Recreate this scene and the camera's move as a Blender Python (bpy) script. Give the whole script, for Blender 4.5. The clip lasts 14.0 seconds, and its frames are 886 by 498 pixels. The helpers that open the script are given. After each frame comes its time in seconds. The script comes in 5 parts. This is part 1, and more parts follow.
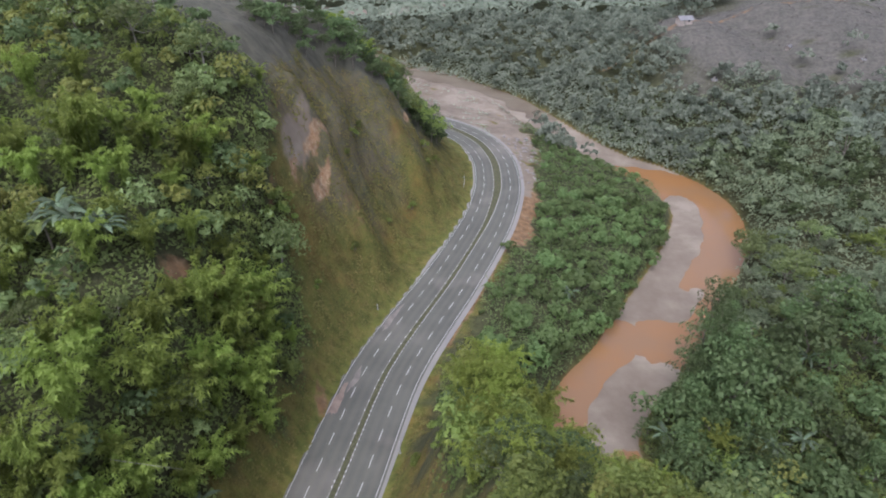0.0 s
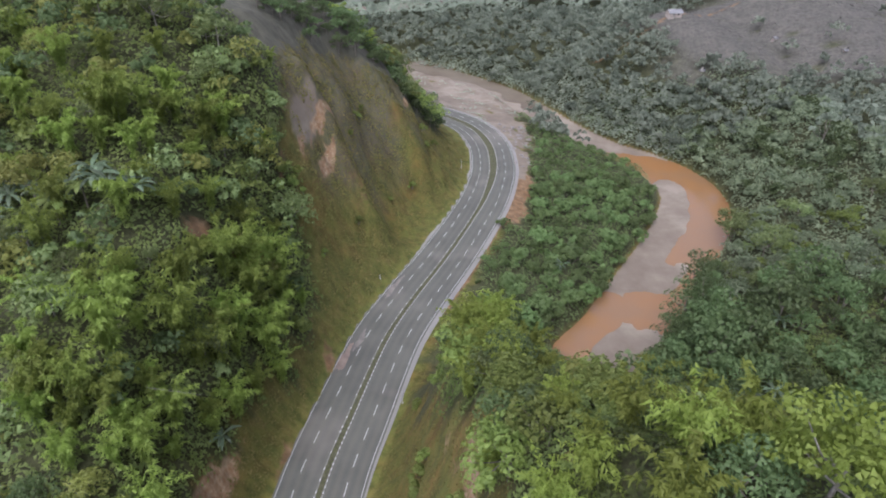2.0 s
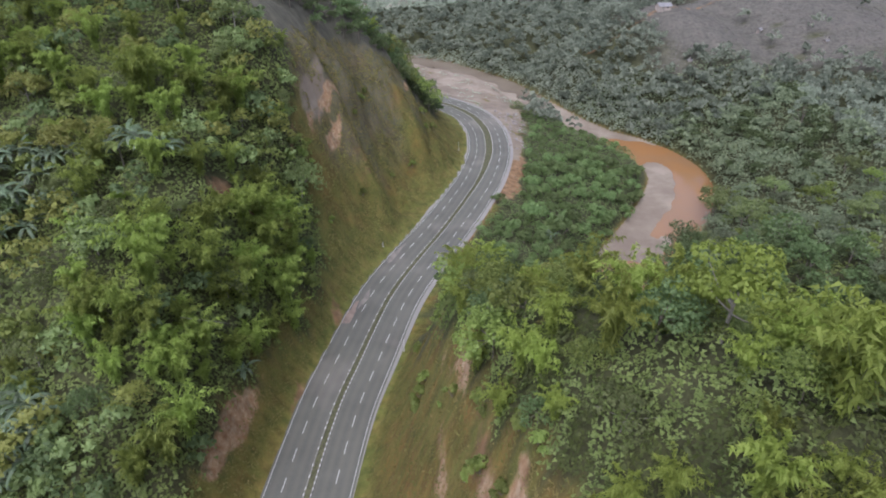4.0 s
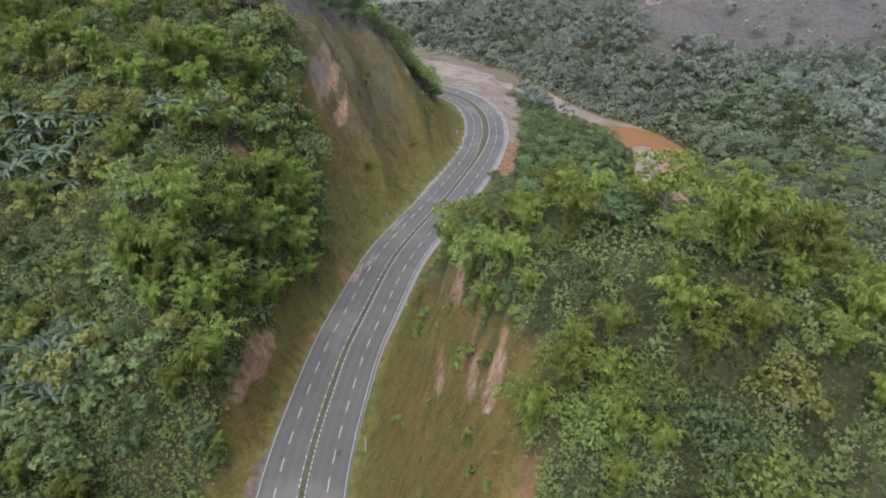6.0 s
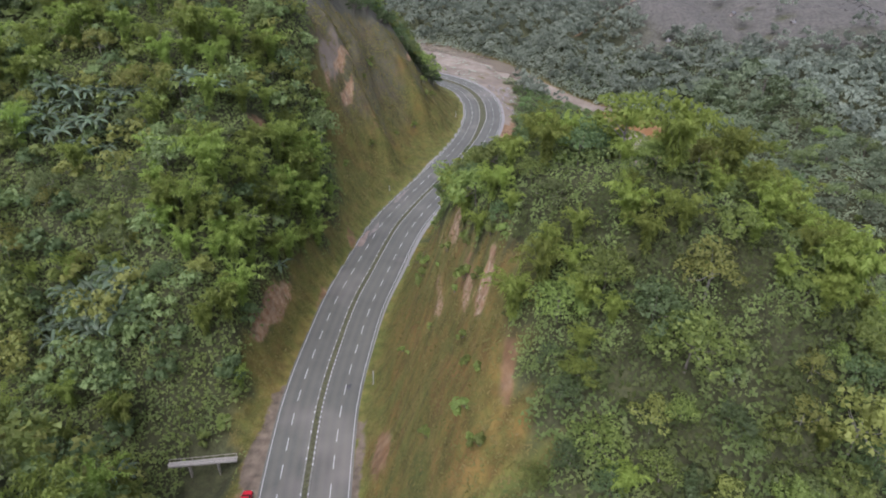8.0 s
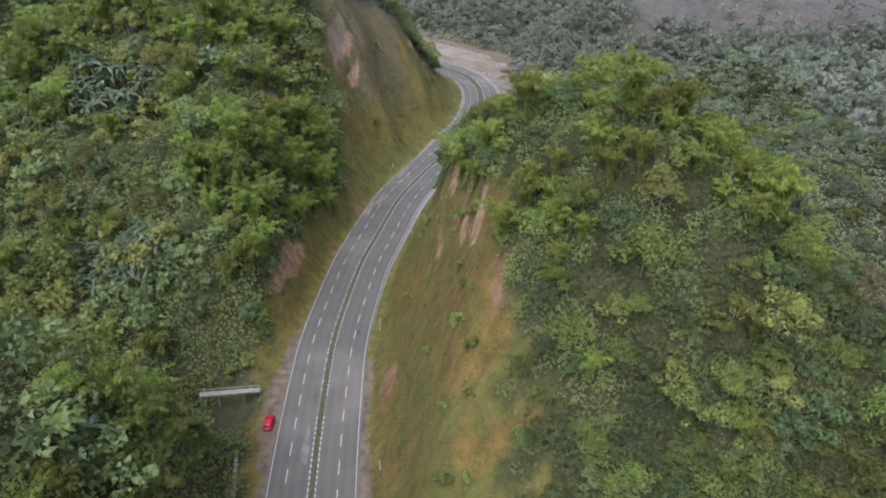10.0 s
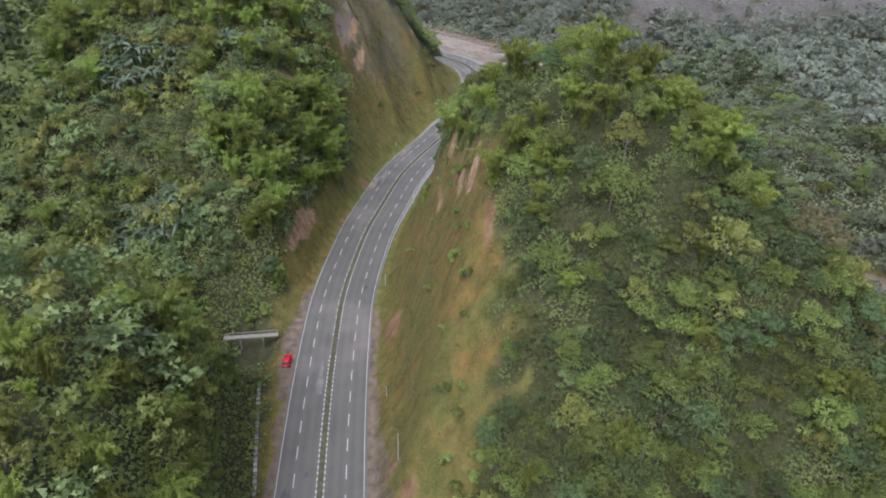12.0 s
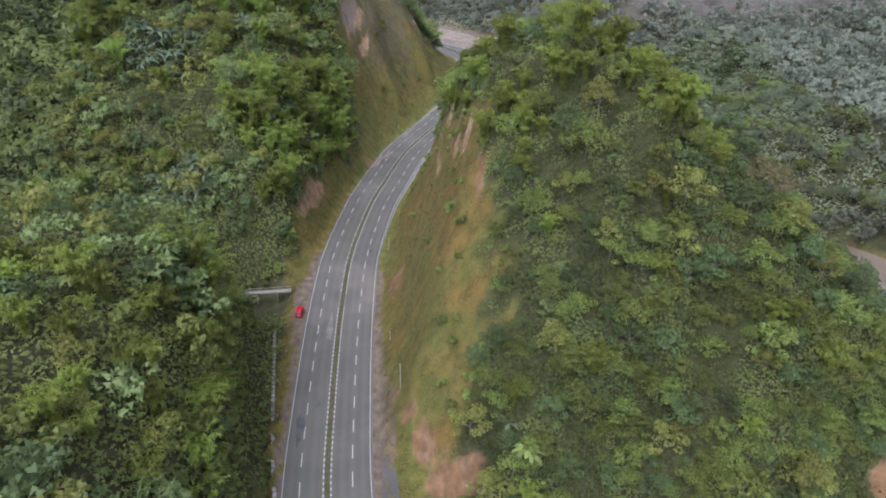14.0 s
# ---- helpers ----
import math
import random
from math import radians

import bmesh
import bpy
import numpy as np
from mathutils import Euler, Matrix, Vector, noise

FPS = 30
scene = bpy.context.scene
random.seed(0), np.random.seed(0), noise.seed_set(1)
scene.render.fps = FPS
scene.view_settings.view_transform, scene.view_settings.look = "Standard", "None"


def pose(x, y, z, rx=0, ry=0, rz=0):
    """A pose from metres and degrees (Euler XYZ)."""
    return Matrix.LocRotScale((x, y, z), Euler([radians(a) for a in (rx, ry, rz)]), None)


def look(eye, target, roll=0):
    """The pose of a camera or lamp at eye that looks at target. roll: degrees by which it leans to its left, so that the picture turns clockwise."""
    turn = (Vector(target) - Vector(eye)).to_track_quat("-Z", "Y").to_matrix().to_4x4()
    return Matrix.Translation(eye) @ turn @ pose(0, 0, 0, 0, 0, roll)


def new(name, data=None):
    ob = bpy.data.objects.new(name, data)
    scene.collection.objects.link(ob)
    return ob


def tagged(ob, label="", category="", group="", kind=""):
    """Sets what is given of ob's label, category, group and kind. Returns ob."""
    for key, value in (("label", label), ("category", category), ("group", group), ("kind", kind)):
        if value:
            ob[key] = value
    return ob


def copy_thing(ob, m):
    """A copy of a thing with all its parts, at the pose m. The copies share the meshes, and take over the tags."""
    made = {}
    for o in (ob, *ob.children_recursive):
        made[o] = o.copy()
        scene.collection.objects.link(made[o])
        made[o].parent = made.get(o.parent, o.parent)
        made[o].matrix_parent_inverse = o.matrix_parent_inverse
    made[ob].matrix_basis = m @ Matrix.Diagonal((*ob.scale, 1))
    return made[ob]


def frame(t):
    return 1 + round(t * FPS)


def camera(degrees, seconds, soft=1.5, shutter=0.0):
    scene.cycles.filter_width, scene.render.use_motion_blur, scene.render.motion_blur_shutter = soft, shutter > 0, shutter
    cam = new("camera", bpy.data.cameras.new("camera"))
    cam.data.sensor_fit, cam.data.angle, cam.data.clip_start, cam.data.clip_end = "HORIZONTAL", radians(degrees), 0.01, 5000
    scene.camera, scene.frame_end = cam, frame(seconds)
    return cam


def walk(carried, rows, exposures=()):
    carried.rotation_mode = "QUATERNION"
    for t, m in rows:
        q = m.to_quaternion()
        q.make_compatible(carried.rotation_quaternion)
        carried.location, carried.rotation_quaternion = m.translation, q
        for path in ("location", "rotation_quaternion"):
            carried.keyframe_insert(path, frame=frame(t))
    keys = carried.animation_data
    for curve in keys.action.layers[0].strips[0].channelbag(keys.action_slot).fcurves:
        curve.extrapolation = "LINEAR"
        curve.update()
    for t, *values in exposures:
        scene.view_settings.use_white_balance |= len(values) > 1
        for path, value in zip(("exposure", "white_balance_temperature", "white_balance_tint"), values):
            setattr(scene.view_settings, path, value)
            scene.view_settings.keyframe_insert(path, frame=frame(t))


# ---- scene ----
cam = camera(70.0, 14.0, soft=1.9)
PATH = [
    (0.0, (-7.73, -2.85, 94.27), (-8.31, 82.29, 41.81), 1.02),
    (0.5, (-7.74, -5.45, 94.14), (-8.23, 79.68, 41.68), 0.99),
    (1.0, (-7.69, -8.41, 93.96), (-8.12, 76.74, 41.53), 0.95),
    (1.5, (-7.60, -11.65, 93.76), (-7.99, 73.52, 41.36), 0.91),
    (2.0, (-7.48, -15.12, 93.52), (-7.84, 70.08, 41.17), 0.86),
    (2.5, (-7.33, -18.78, 93.28), (-7.69, 66.46, 40.98), 0.82),
    (3.0, (-7.18, -22.57, 93.02), (-7.52, 62.69, 40.78), 0.78),
    (5.5, (-6.41, -42.68, 91.88), (-6.79, 42.70, 39.82), 0.63),
    (6.0, (-6.29, -46.80, 91.71), (-6.67, 38.58, 39.66), 0.61),
    (6.5, (-6.20, -50.93, 91.56), (-6.57, 34.45, 39.50), 0.60),
    (7.0, (-6.12, -55.07, 91.44), (-6.49, 30.30, 39.36), 0.60),
    (7.5, (-6.05, -59.21, 91.35), (-6.41, 26.14, 39.24), 0.60),
    (8.0, (-6.00, -63.35, 91.27), (-6.35, 21.98, 39.13), 0.60),
    (10.5, (-5.83, -84.13, 91.17), (-6.13, 1.00, 38.70), 0.64),
    (11.0, (-5.76, -88.29, 91.16), (-6.07, -3.20, 38.62), 0.65),
    (11.5, (-5.66, -92.44, 91.14), (-6.00, -7.40, 38.54), 0.65),
    (12.0, (-5.52, -96.58, 91.11), (-5.90, -11.57, 38.45), 0.64),
    (12.5, (-5.33, -100.69, 91.04), (-5.77, -15.70, 38.35), 0.62),
    (13.0, (-5.07, -104.75, 90.93), (-5.61, -19.77, 38.22), 0.59),
    (13.5, (-4.73, -108.74, 90.78), (-5.39, -23.76, 38.07), 0.55),
    (14.0, (-4.29, -112.64, 90.55), (-5.12, -27.63, 37.89), 0.49),
]
walk(cam, [(t, look(eye, target, roll)) for t, eye, target, roll in PATH], [(0.0, 0.68, 5600, 21), (6.5, 0.68, 5620, 22), (14.0, 0.74, 5560, 24)])

# ---- light ----
world = bpy.data.worlds.new("overcast_sky")
world.use_nodes = True
scene.world = world
wn, wl = world.node_tree.nodes, world.node_tree.links
sky = wn.new("ShaderNodeTexSky")
sky.sky_type, sky.sun_disc = "NISHITA", False
sky.sun_elevation, sky.sun_rotation = radians(61), radians(205)
sky.air_density, sky.dust_density, sky.ozone_density = 1.0, 6.0, 1.0
grey = wn.new("ShaderNodeHueSaturation")
grey.inputs["Saturation"].default_value = 0.4
wl.new(sky.outputs["Color"], grey.inputs["Color"])
wl.new(grey.outputs["Color"], wn["Background"].inputs["Color"])
wn["Background"].inputs["Strength"].default_value = 0.17
sun = new("sun", bpy.data.lights.new("sun", "SUN"))
sun.data.energy, sun.data.angle, sun.data.color = 0.8, radians(40), (1.0, 0.98, 0.95)
sun.matrix_world = look((0, 0, 0), (0.35, 0.75, -1.5))

# ---- materials ----
def material(name, rough=0.9):
    m = bpy.data.materials.new(name)
    m.use_nodes = True
    b = m.node_tree.nodes["Principled BSDF"]
    b.inputs["Roughness"].default_value = rough
    b.inputs["Specular IOR Level"].default_value = 0.25
    return m, m.node_tree.nodes, m.node_tree.links, b


def tex(n, l, scale, detail=4, where="Object", kind="ShaderNodeTexNoise", rough=0.6):
    """A noise whose size is given in turns per metre."""
    c = n.new("ShaderNodeTexCoord")
    t = n.new(kind)
    t.inputs["Scale"].default_value = scale
    if kind == "ShaderNodeTexNoise":
        t.inputs["Detail"].default_value = detail
        t.inputs["Roughness"].default_value = rough
    l.new(c.outputs[where], t.inputs["Vector"])
    return t.outputs[0]


def ramp(n, l, source, *stops):
    r = n.new("ShaderNodeValToRGB")
    while len(r.color_ramp.elements) < len(stops):
        r.color_ramp.elements.new(0.5)
    for e, (at, col) in zip(r.color_ramp.elements, stops):
        e.position, e.color = at, (*col, 1)
    l.new(source, r.inputs[0])
    return r.outputs[0]


def mix(n, l, factor, a, b, kind="MIX"):
    m = n.new("ShaderNodeMix")
    m.data_type, m.blend_type = "RGBA", kind
    for sock, v in ((m.inputs[0], factor), (m.inputs[6], a), (m.inputs[7], b)):
        if isinstance(v, bpy.types.NodeSocket):
            l.new(v, sock)
        else:
            sock.default_value = v if isinstance(v, float) else (*v, 1)
    return m.outputs[2]


def maths(n, l, op, a, b):
    m = n.new("ShaderNodeMath")
    m.operation = op
    for sock, v in zip(m.inputs, (a, b)):
        if isinstance(v, bpy.types.NodeSocket):
            l.new(v, sock)
        else:
            sock.default_value = v
    return m.outputs[0]


def bump(n, l, b, height, strength=0.5, distance=0.1):
    u = n.new("ShaderNodeBump")
    u.inputs["Strength"].default_value, u.inputs["Distance"].default_value = strength, distance
    l.new(height, u.inputs["Height"])
    l.new(u.outputs[0], b.inputs["Normal"])


def plain(name, col, rough=0.8, vary=0.25, scale=3.0, metal=0.0):
    """Paint, concrete, bark and the like: one colour with blotches and fine grain."""
    m, n, l, b = material(name, rough)
    dark = tuple(c * (1 - vary) for c in col)
    light = tuple(min(1, c * (1 + vary)) for c in col)
    a = ramp(n, l, tex(n, l, scale, 5), (0.35, dark), (0.65, light))
    l.new(mix(n, l, 0.25, a, ramp(n, l, tex(n, l, scale * 9, 2), (0.3, dark), (0.7, light))), b.inputs["Base Color"])
    b.inputs["Metallic"].default_value = metal
    bump(n, l, b, tex(n, l, scale * 6, 3), 0.3, 0.02)
    return m


def foliage(name, dark, mid, light, leaf_light=0.45, rough=0.6, rich=1.0, clumps=0.38):
    """Leaves: every spray has a tone of its own, every plant a slightly other one."""
    m, n, l, b = material(name, rough)
    geo, info = n.new("ShaderNodeNewGeometry"), n.new("ShaderNodeObjectInfo")
    a = ramp(n, l, geo.outputs["Random Per Island"], (0.0, dark), (0.5, mid), (1.0, light))
    hue = n.new("ShaderNodeHueSaturation")
    hue.inputs["Saturation"].default_value = rich
    l.new(maths(n, l, "ADD", maths(n, l, "MULTIPLY", info.outputs["Random"], 0.028), 0.488), hue.inputs["Hue"])
    l.new(maths(n, l, "ADD", maths(n, l, "MULTIPLY", info.outputs["Random"], 0.72), 0.62), hue.inputs["Value"])
    patch = ramp(n, l, tex(n, l, clumps, 3), (0.32, tuple(c * 0.8 for c in dark)), (0.5, mid), (0.7, light))
    l.new(mix(n, l, 0.55, a, patch), hue.inputs["Color"])
    l.new(hue.outputs[0], b.inputs["Base Color"])
    t = n.new("ShaderNodeBsdfTranslucent")
    l.new(hue.outputs[0], t.inputs["Color"])
    s = n.new("ShaderNodeMixShader")
    s.inputs[0].default_value = leaf_light
    l.new(b.outputs[0], s.inputs[1])
    l.new(t.outputs[0], s.inputs[2])
    l.new(s.outputs[0], n["Material Output"].inputs["Surface"])
    return m


LEAF_TREE = foliage("tree_leaves", (0.122, 0.16, 0.041), (0.178, 0.222, 0.052), (0.24, 0.287, 0.072))
# next two are darkened: shade of the gaps between crowns is in the colour
LEAF_HERB = foliage("undergrowth_leaves", (0.09, 0.112, 0.03), (0.125, 0.147, 0.038), (0.17, 0.19, 0.05))
LEAF_GAP_SHADE = foliage("gap_shade_leaves", (0.075, 0.105, 0.028), (0.105, 0.138, 0.036), (0.145, 0.18, 0.05))
LEAF_VINE = foliage("vine_leaves", (0.098, 0.126, 0.037), (0.138, 0.17, 0.048), (0.186, 0.222, 0.066))
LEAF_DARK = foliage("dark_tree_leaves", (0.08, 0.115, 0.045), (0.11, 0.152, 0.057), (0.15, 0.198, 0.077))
LEAF_OLIVE = foliage("olive_tree_leaves", (0.17, 0.185, 0.05), (0.225, 0.24, 0.06), (0.295, 0.305, 0.08))
LEAF_PALE = foliage("pale_tree_leaves", (0.12, 0.155, 0.056), (0.165, 0.205, 0.072), (0.215, 0.257, 0.095))
LEAF_BAMBOO = foliage("bamboo_leaves", (0.165, 0.215, 0.043), (0.228, 0.288, 0.057), (0.295, 0.36, 0.08), 0.55)
LEAF_GIANT = foliage("giant_bamboo_leaves", (0.17, 0.21, 0.04), (0.235, 0.283, 0.054), (0.3, 0.352, 0.076), 0.55)
LEAF_BANANA = foliage("banana_leaves", (0.075, 0.105, 0.056), (0.1, 0.135, 0.074), (0.135, 0.172, 0.1), 0.25, 0.42)
LEAF_FERN = foliage("tree_fern_fronds", (0.17, 0.225, 0.06), (0.23, 0.29, 0.08), (0.29, 0.35, 0.11))
LEAF_SHRUB = foliage("shrub_leaves", (0.1, 0.15, 0.052), (0.142, 0.198, 0.068), (0.188, 0.248, 0.088))
# far-bank leaves, greyed and lightened: some haze is in the colour
LEAF_BANK_HAZED = foliage("river_bank_hazed_leaves", (0.138, 0.168, 0.095), (0.178, 0.21, 0.118), (0.226, 0.262, 0.148), clumps=0.2)
# the haze of distance is put into these two leaf colours
LEAF_HAZED = foliage("far_hazed_leaves", (0.2, 0.228, 0.16), (0.222, 0.25, 0.177), (0.246, 0.274, 0.196), 0.5, 0.95, 0.95, 0.1)
LEAF_HAZED_DARK = foliage("far_dark_hazed_leaves", (0.15, 0.175, 0.122), (0.17, 0.196, 0.138), (0.192, 0.22, 0.156), 0.5, 0.95, 0.95, 0.1)
LEAF_SCRUB = foliage("dry_scrub_leaves", (0.115, 0.11, 0.095), (0.135, 0.125, 0.11), (0.16, 0.145, 0.125), 0.1, 0.9)
GRASS = foliage("grass_blades", (0.085, 0.095, 0.022), (0.125, 0.11, 0.032), (0.175, 0.122, 0.05), 0.3, 0.8)
MEDIAN_GRASS = foliage("median_grass_blades", (0.08, 0.10, 0.03), (0.11, 0.125, 0.04), (0.16, 0.16, 0.06), 0.3, 0.8)
BARK = plain("bark", (0.16, 0.14, 0.11), 0.9, 0.35, 2.0)
BARK_PALE = plain("pale_bark", (0.2, 0.185, 0.155), 0.9, 0.3, 2.0)
CULM = plain("bamboo_culm", (0.13, 0.16, 0.05), 0.6, 0.3, 2.0)
PAINT_WHITE = plain("road_paint", (0.38, 0.375, 0.35), 0.7, 0.12, 1.5)
KERB_DARK = plain("kerb_concrete", (0.17, 0.165, 0.14), 0.9, 0.3, 1.0)
CONCRETE = plain("concrete", (0.3, 0.285, 0.26), 0.9, 0.25, 0.6)
SOIL = plain("median_soil", (0.075, 0.075, 0.04), 0.95, 0.4, 1.5)


def asphalt(name, tone, tint):
    m, n, l, b = material(name, 0.85)
    wide = ramp(n, l, tex(n, l, 0.09, 5), (0.35, tuple(tone * 0.82 * c for c in tint)), (0.62, tuple(tone * 1.2 * c for c in tint)))
    fine = ramp(n, l, tex(n, l, 7.0, 3), (0.3, (tone * 0.75,) * 3), (0.7, (tone * 1.3,) * 3))
    dust = ramp(n, l, tex(n, l, 0.035, 3), (0.55, (0, 0, 0)), (0.72, (1, 1, 1)))
    base = mix(n, l, 0.3, wide, fine)
    across = n.new("ShaderNodeAttribute")
    across.attribute_name = "across"
    track = n.new("ShaderNodeMath")
    track.operation = "COSINE"
    l.new(maths(n, l, "MULTIPLY", across.outputs["Fac"], 6.2832 * 4), track.inputs[0])
    worn = maths(n, l, "MULTIPLY", maths(n, l, "ADD", track.outputs[0], 1.0), maths(n, l, "MULTIPLY", tex(n, l, 0.05, 3), 0.34))
    base = mix(n, l, worn, base, (tone * 1.45 * tint[0], tone * 1.4, tone * 1.35 * tint[2]))
    l.new(mix(n, l, maths(n, l, "MULTIPLY", dust, 0.45), base, (0.25, 0.215, 0.18)), b.inputs["Base Color"])
    bump(n, l, b, tex(n, l, 40.0, 2), 0.3, 0.01)
    return m


ASPHALT = asphalt("road_surface", 0.086, (1.01, 1.02, 0.76))
SHOULDER_OLD = asphalt("old_asphalt", 0.075, (1.05, 1.0, 0.85))
SHOULDER = asphalt("concrete_shoulder", 0.17, (1.02, 0.97, 0.86))


def ground_material():
    """Earth with grass, bare soil, gravel and leaf litter where the sheet's own masks say so."""
    m, n, l, b = material("earth_and_grass", 0.95)

    def mask(name):
        a = n.new("ShaderNodeAttribute")
        a.attribute_name = name
        return a.outputs["Fac"]

    clump = tex(n, l, 0.22, 6)
    fine = tex(n, l, 2.3, 4)
    grass = ramp(n, l, clump, (0.30, (0.068, 0.076, 0.013)), (0.42, (0.108, 0.09, 0.017)), (0.52, (0.148, 0.096, 0.021)), (0.64, (0.175, 0.098, 0.027)))
    grass = mix(n, l, 0.35, grass, ramp(n, l, fine, (0.3, (0.05, 0.058, 0.015)), (0.7, (0.135, 0.11, 0.035))))
    litter = ramp(n, l, fine, (0.3, (0.036, 0.04, 0.017)), (0.7, (0.07, 0.072, 0.03)))
    soil = ramp(n, l, tex(n, l, 0.5, 5), (0.3, (0.135, 0.078, 0.034)), (0.5, (0.16, 0.1, 0.05)), (0.72, (0.19, 0.13, 0.075)))
    gravel = ramp(n, l, tex(n, l, 0.35, 6), (0.3, (0.15, 0.122, 0.088)), (0.7, (0.215, 0.178, 0.132)))
    gravel = mix(n, l, 0.6, gravel, ramp(n, l, tex(n, l, 0.07, 5), (0.38, (0.125, 0.1, 0.073)), (0.5, (0.165, 0.136, 0.1)), (0.64, (0.25, 0.215, 0.165))))
    brown = ramp(n, l, tex(n, l, 0.15, 6), (0.3, (0.072, 0.069, 0.055)), (0.5, (0.087, 0.082, 0.066)), (0.75, (0.104, 0.095, 0.077)))
    green = ramp(n, l, clump, (0.32, (0.066, 0.082, 0.017)), (0.48, (0.096, 0.102, 0.021)), (0.62, (0.145, 0.118, 0.032)))
    grass = mix(n, l, mask("lush"), grass, mix(n, l, 0.35, green, ramp(n, l, fine, (0.3, (0.055, 0.066, 0.015)), (0.7, (0.13, 0.12, 0.032)))))
    col = mix(n, l, mask("forest"), grass, litter)
    col = mix(n, l, mask("brown"), col, brown)
    rough_edge = maths(n, l, "MULTIPLY", maths(n, l, "SUBTRACT", clump, 0.5), 1.6)
    bare = maths(n, l, "ADD", mask("bare"), maths(n, l, "MULTIPLY", rough_edge, 0.8))
    col = mix(n, l, ramp(n, l, bare, (0.38, (0, 0, 0)), (0.6, (1, 1, 1))), col, soil)
    stone = maths(n, l, "ADD", mask("gravel"), maths(n, l, "MULTIPLY", rough_edge, 0.25))
    col = mix(n, l, ramp(n, l, stone, (0.4, (0, 0, 0)), (0.6, (1, 1, 1))), col, gravel)
    fresh = maths(n, l, "ADD", mask("scar"), maths(n, l, "MULTIPLY", rough_edge, 0.7))
    pale = ramp(n, l, tex(n, l, 0.9, 5), (0.3, (0.19, 0.105, 0.05)), (0.5, (0.25, 0.165, 0.092)), (0.7, (0.33, 0.255, 0.165)))
    col = mix(n, l, ramp(n, l, fresh, (0.3, (0, 0, 0)), (0.5, (1, 1, 1))), col, pale)
    trod = maths(n, l, "ADD", mask("dirt"), maths(n, l, "MULTIPLY", rough_edge, 0.8))
    worn = ramp(n, l, tex(n, l, 0.45, 6), (0.3, (0.09, 0.073, 0.05)), (0.48, (0.12, 0.096, 0.066)), (0.68, (0.15, 0.118, 0.08)))
    col = mix(n, l, ramp(n, l, trod, (0.35, (0, 0, 0)), (0.6, (1, 1, 1))), col, worn)
    # rain has streaked the steep faces from top to foot
    place, turn_ = n.new("ShaderNodeTexCoord"), n.new("ShaderNodeMapping")
    turn_.inputs["Scale"].default_value = (0.55, 0.55, 0.05)
    l.new(place.outputs["Object"], turn_.inputs["Vector"])
    streak = n.new("ShaderNodeTexNoise")
    streak.inputs["Scale"].default_value, streak.inputs["Detail"].default_value = 1.0, 5.0
    l.new(turn_.outputs[0], streak.inputs["Vector"])
    dry = maths(n, l, "SUBTRACT", 1.0, mask("gravel"))
    col = mix(n, l, maths(n, l, "MULTIPLY", dry, 0.7), col, ramp(n, l, streak.outputs[0], (0.36, (0.62, 0.6, 0.6)), (0.5, (1, 1, 1)), (0.66, (1.3, 1.28, 1.25))), "MULTIPLY")
    l.new(col, b.inputs["Base Color"])
    bump(n, l, b, maths(n, l, "MULTIPLY", maths(n, l, "ADD", tex(n, l, 1.2, 6), maths(n, l, "MULTIPLY", streak.outputs[0], 1.2)), maths(n, l, "ADD", maths(n, l, "MULTIPLY", dry, 0.8), 0.2)), 0.7, 0.3)
    return m


GROUND = ground_material()


def water_material(name, a, c):
    m, n, l, b = material(name, 0.12)
    l.new(ramp(n, l, tex(n, l, 0.05, 4), (0.35, a), (0.6, c)), b.inputs["Base Color"])
    b.inputs["Specular IOR Level"].default_value = 0.5
    bump(n, l, b, tex(n, l, 0.9, 3), 0.12, 0.05)
    return m


WATER = water_material("muddy_water", (0.225, 0.115, 0.042), (0.2, 0.115, 0.055))
# grey water: silt upstream, haze put into the colour on the lower reach
SILT_HAZE_WATER = water_material("silty_hazed_water", (0.13, 0.102, 0.072), (0.17, 0.142, 0.104))

# ---- helpers of this scene ----
rng = np.random.default_rng(7)


def mesh(name, verts, faces, mat, smooth=False):
    me = bpy.data.meshes.new(name)
    me.from_pydata([tuple(v) for v in np.asarray(verts, float).tolist()], [], [tuple(f) for f in faces])
    me.materials.append(mat)
    if smooth:
        me.shade_smooth()
    return me


def part(name, me, parent, label=""):
    ob = new(name, me)
    ob.parent = parent
    return tagged(ob, label)


def spline(ctrl, step=1.0):
    """A smooth line through the given points, a point every step metres or so."""
    p = np.array(ctrl, float)
    q = np.vstack([2 * p[0] - p[1], p, 2 * p[-1] - p[-2]])
    out = []
    for i in range(1, len(q) - 2):
        a, b, c, d = q[i - 1 : i + 3]
        t = np.linspace(0, 1, max(2, int(np.linalg.norm(c - b) / step)), endpoint=False)[:, None]
        out.append(0.5 * (2 * b + (c - a) * t + (2 * a - 5 * b + 4 * c - d) * t**2 + (3 * b - a - 3 * c + d) * t**3))
    return np.vstack(out + [p[-1:]])


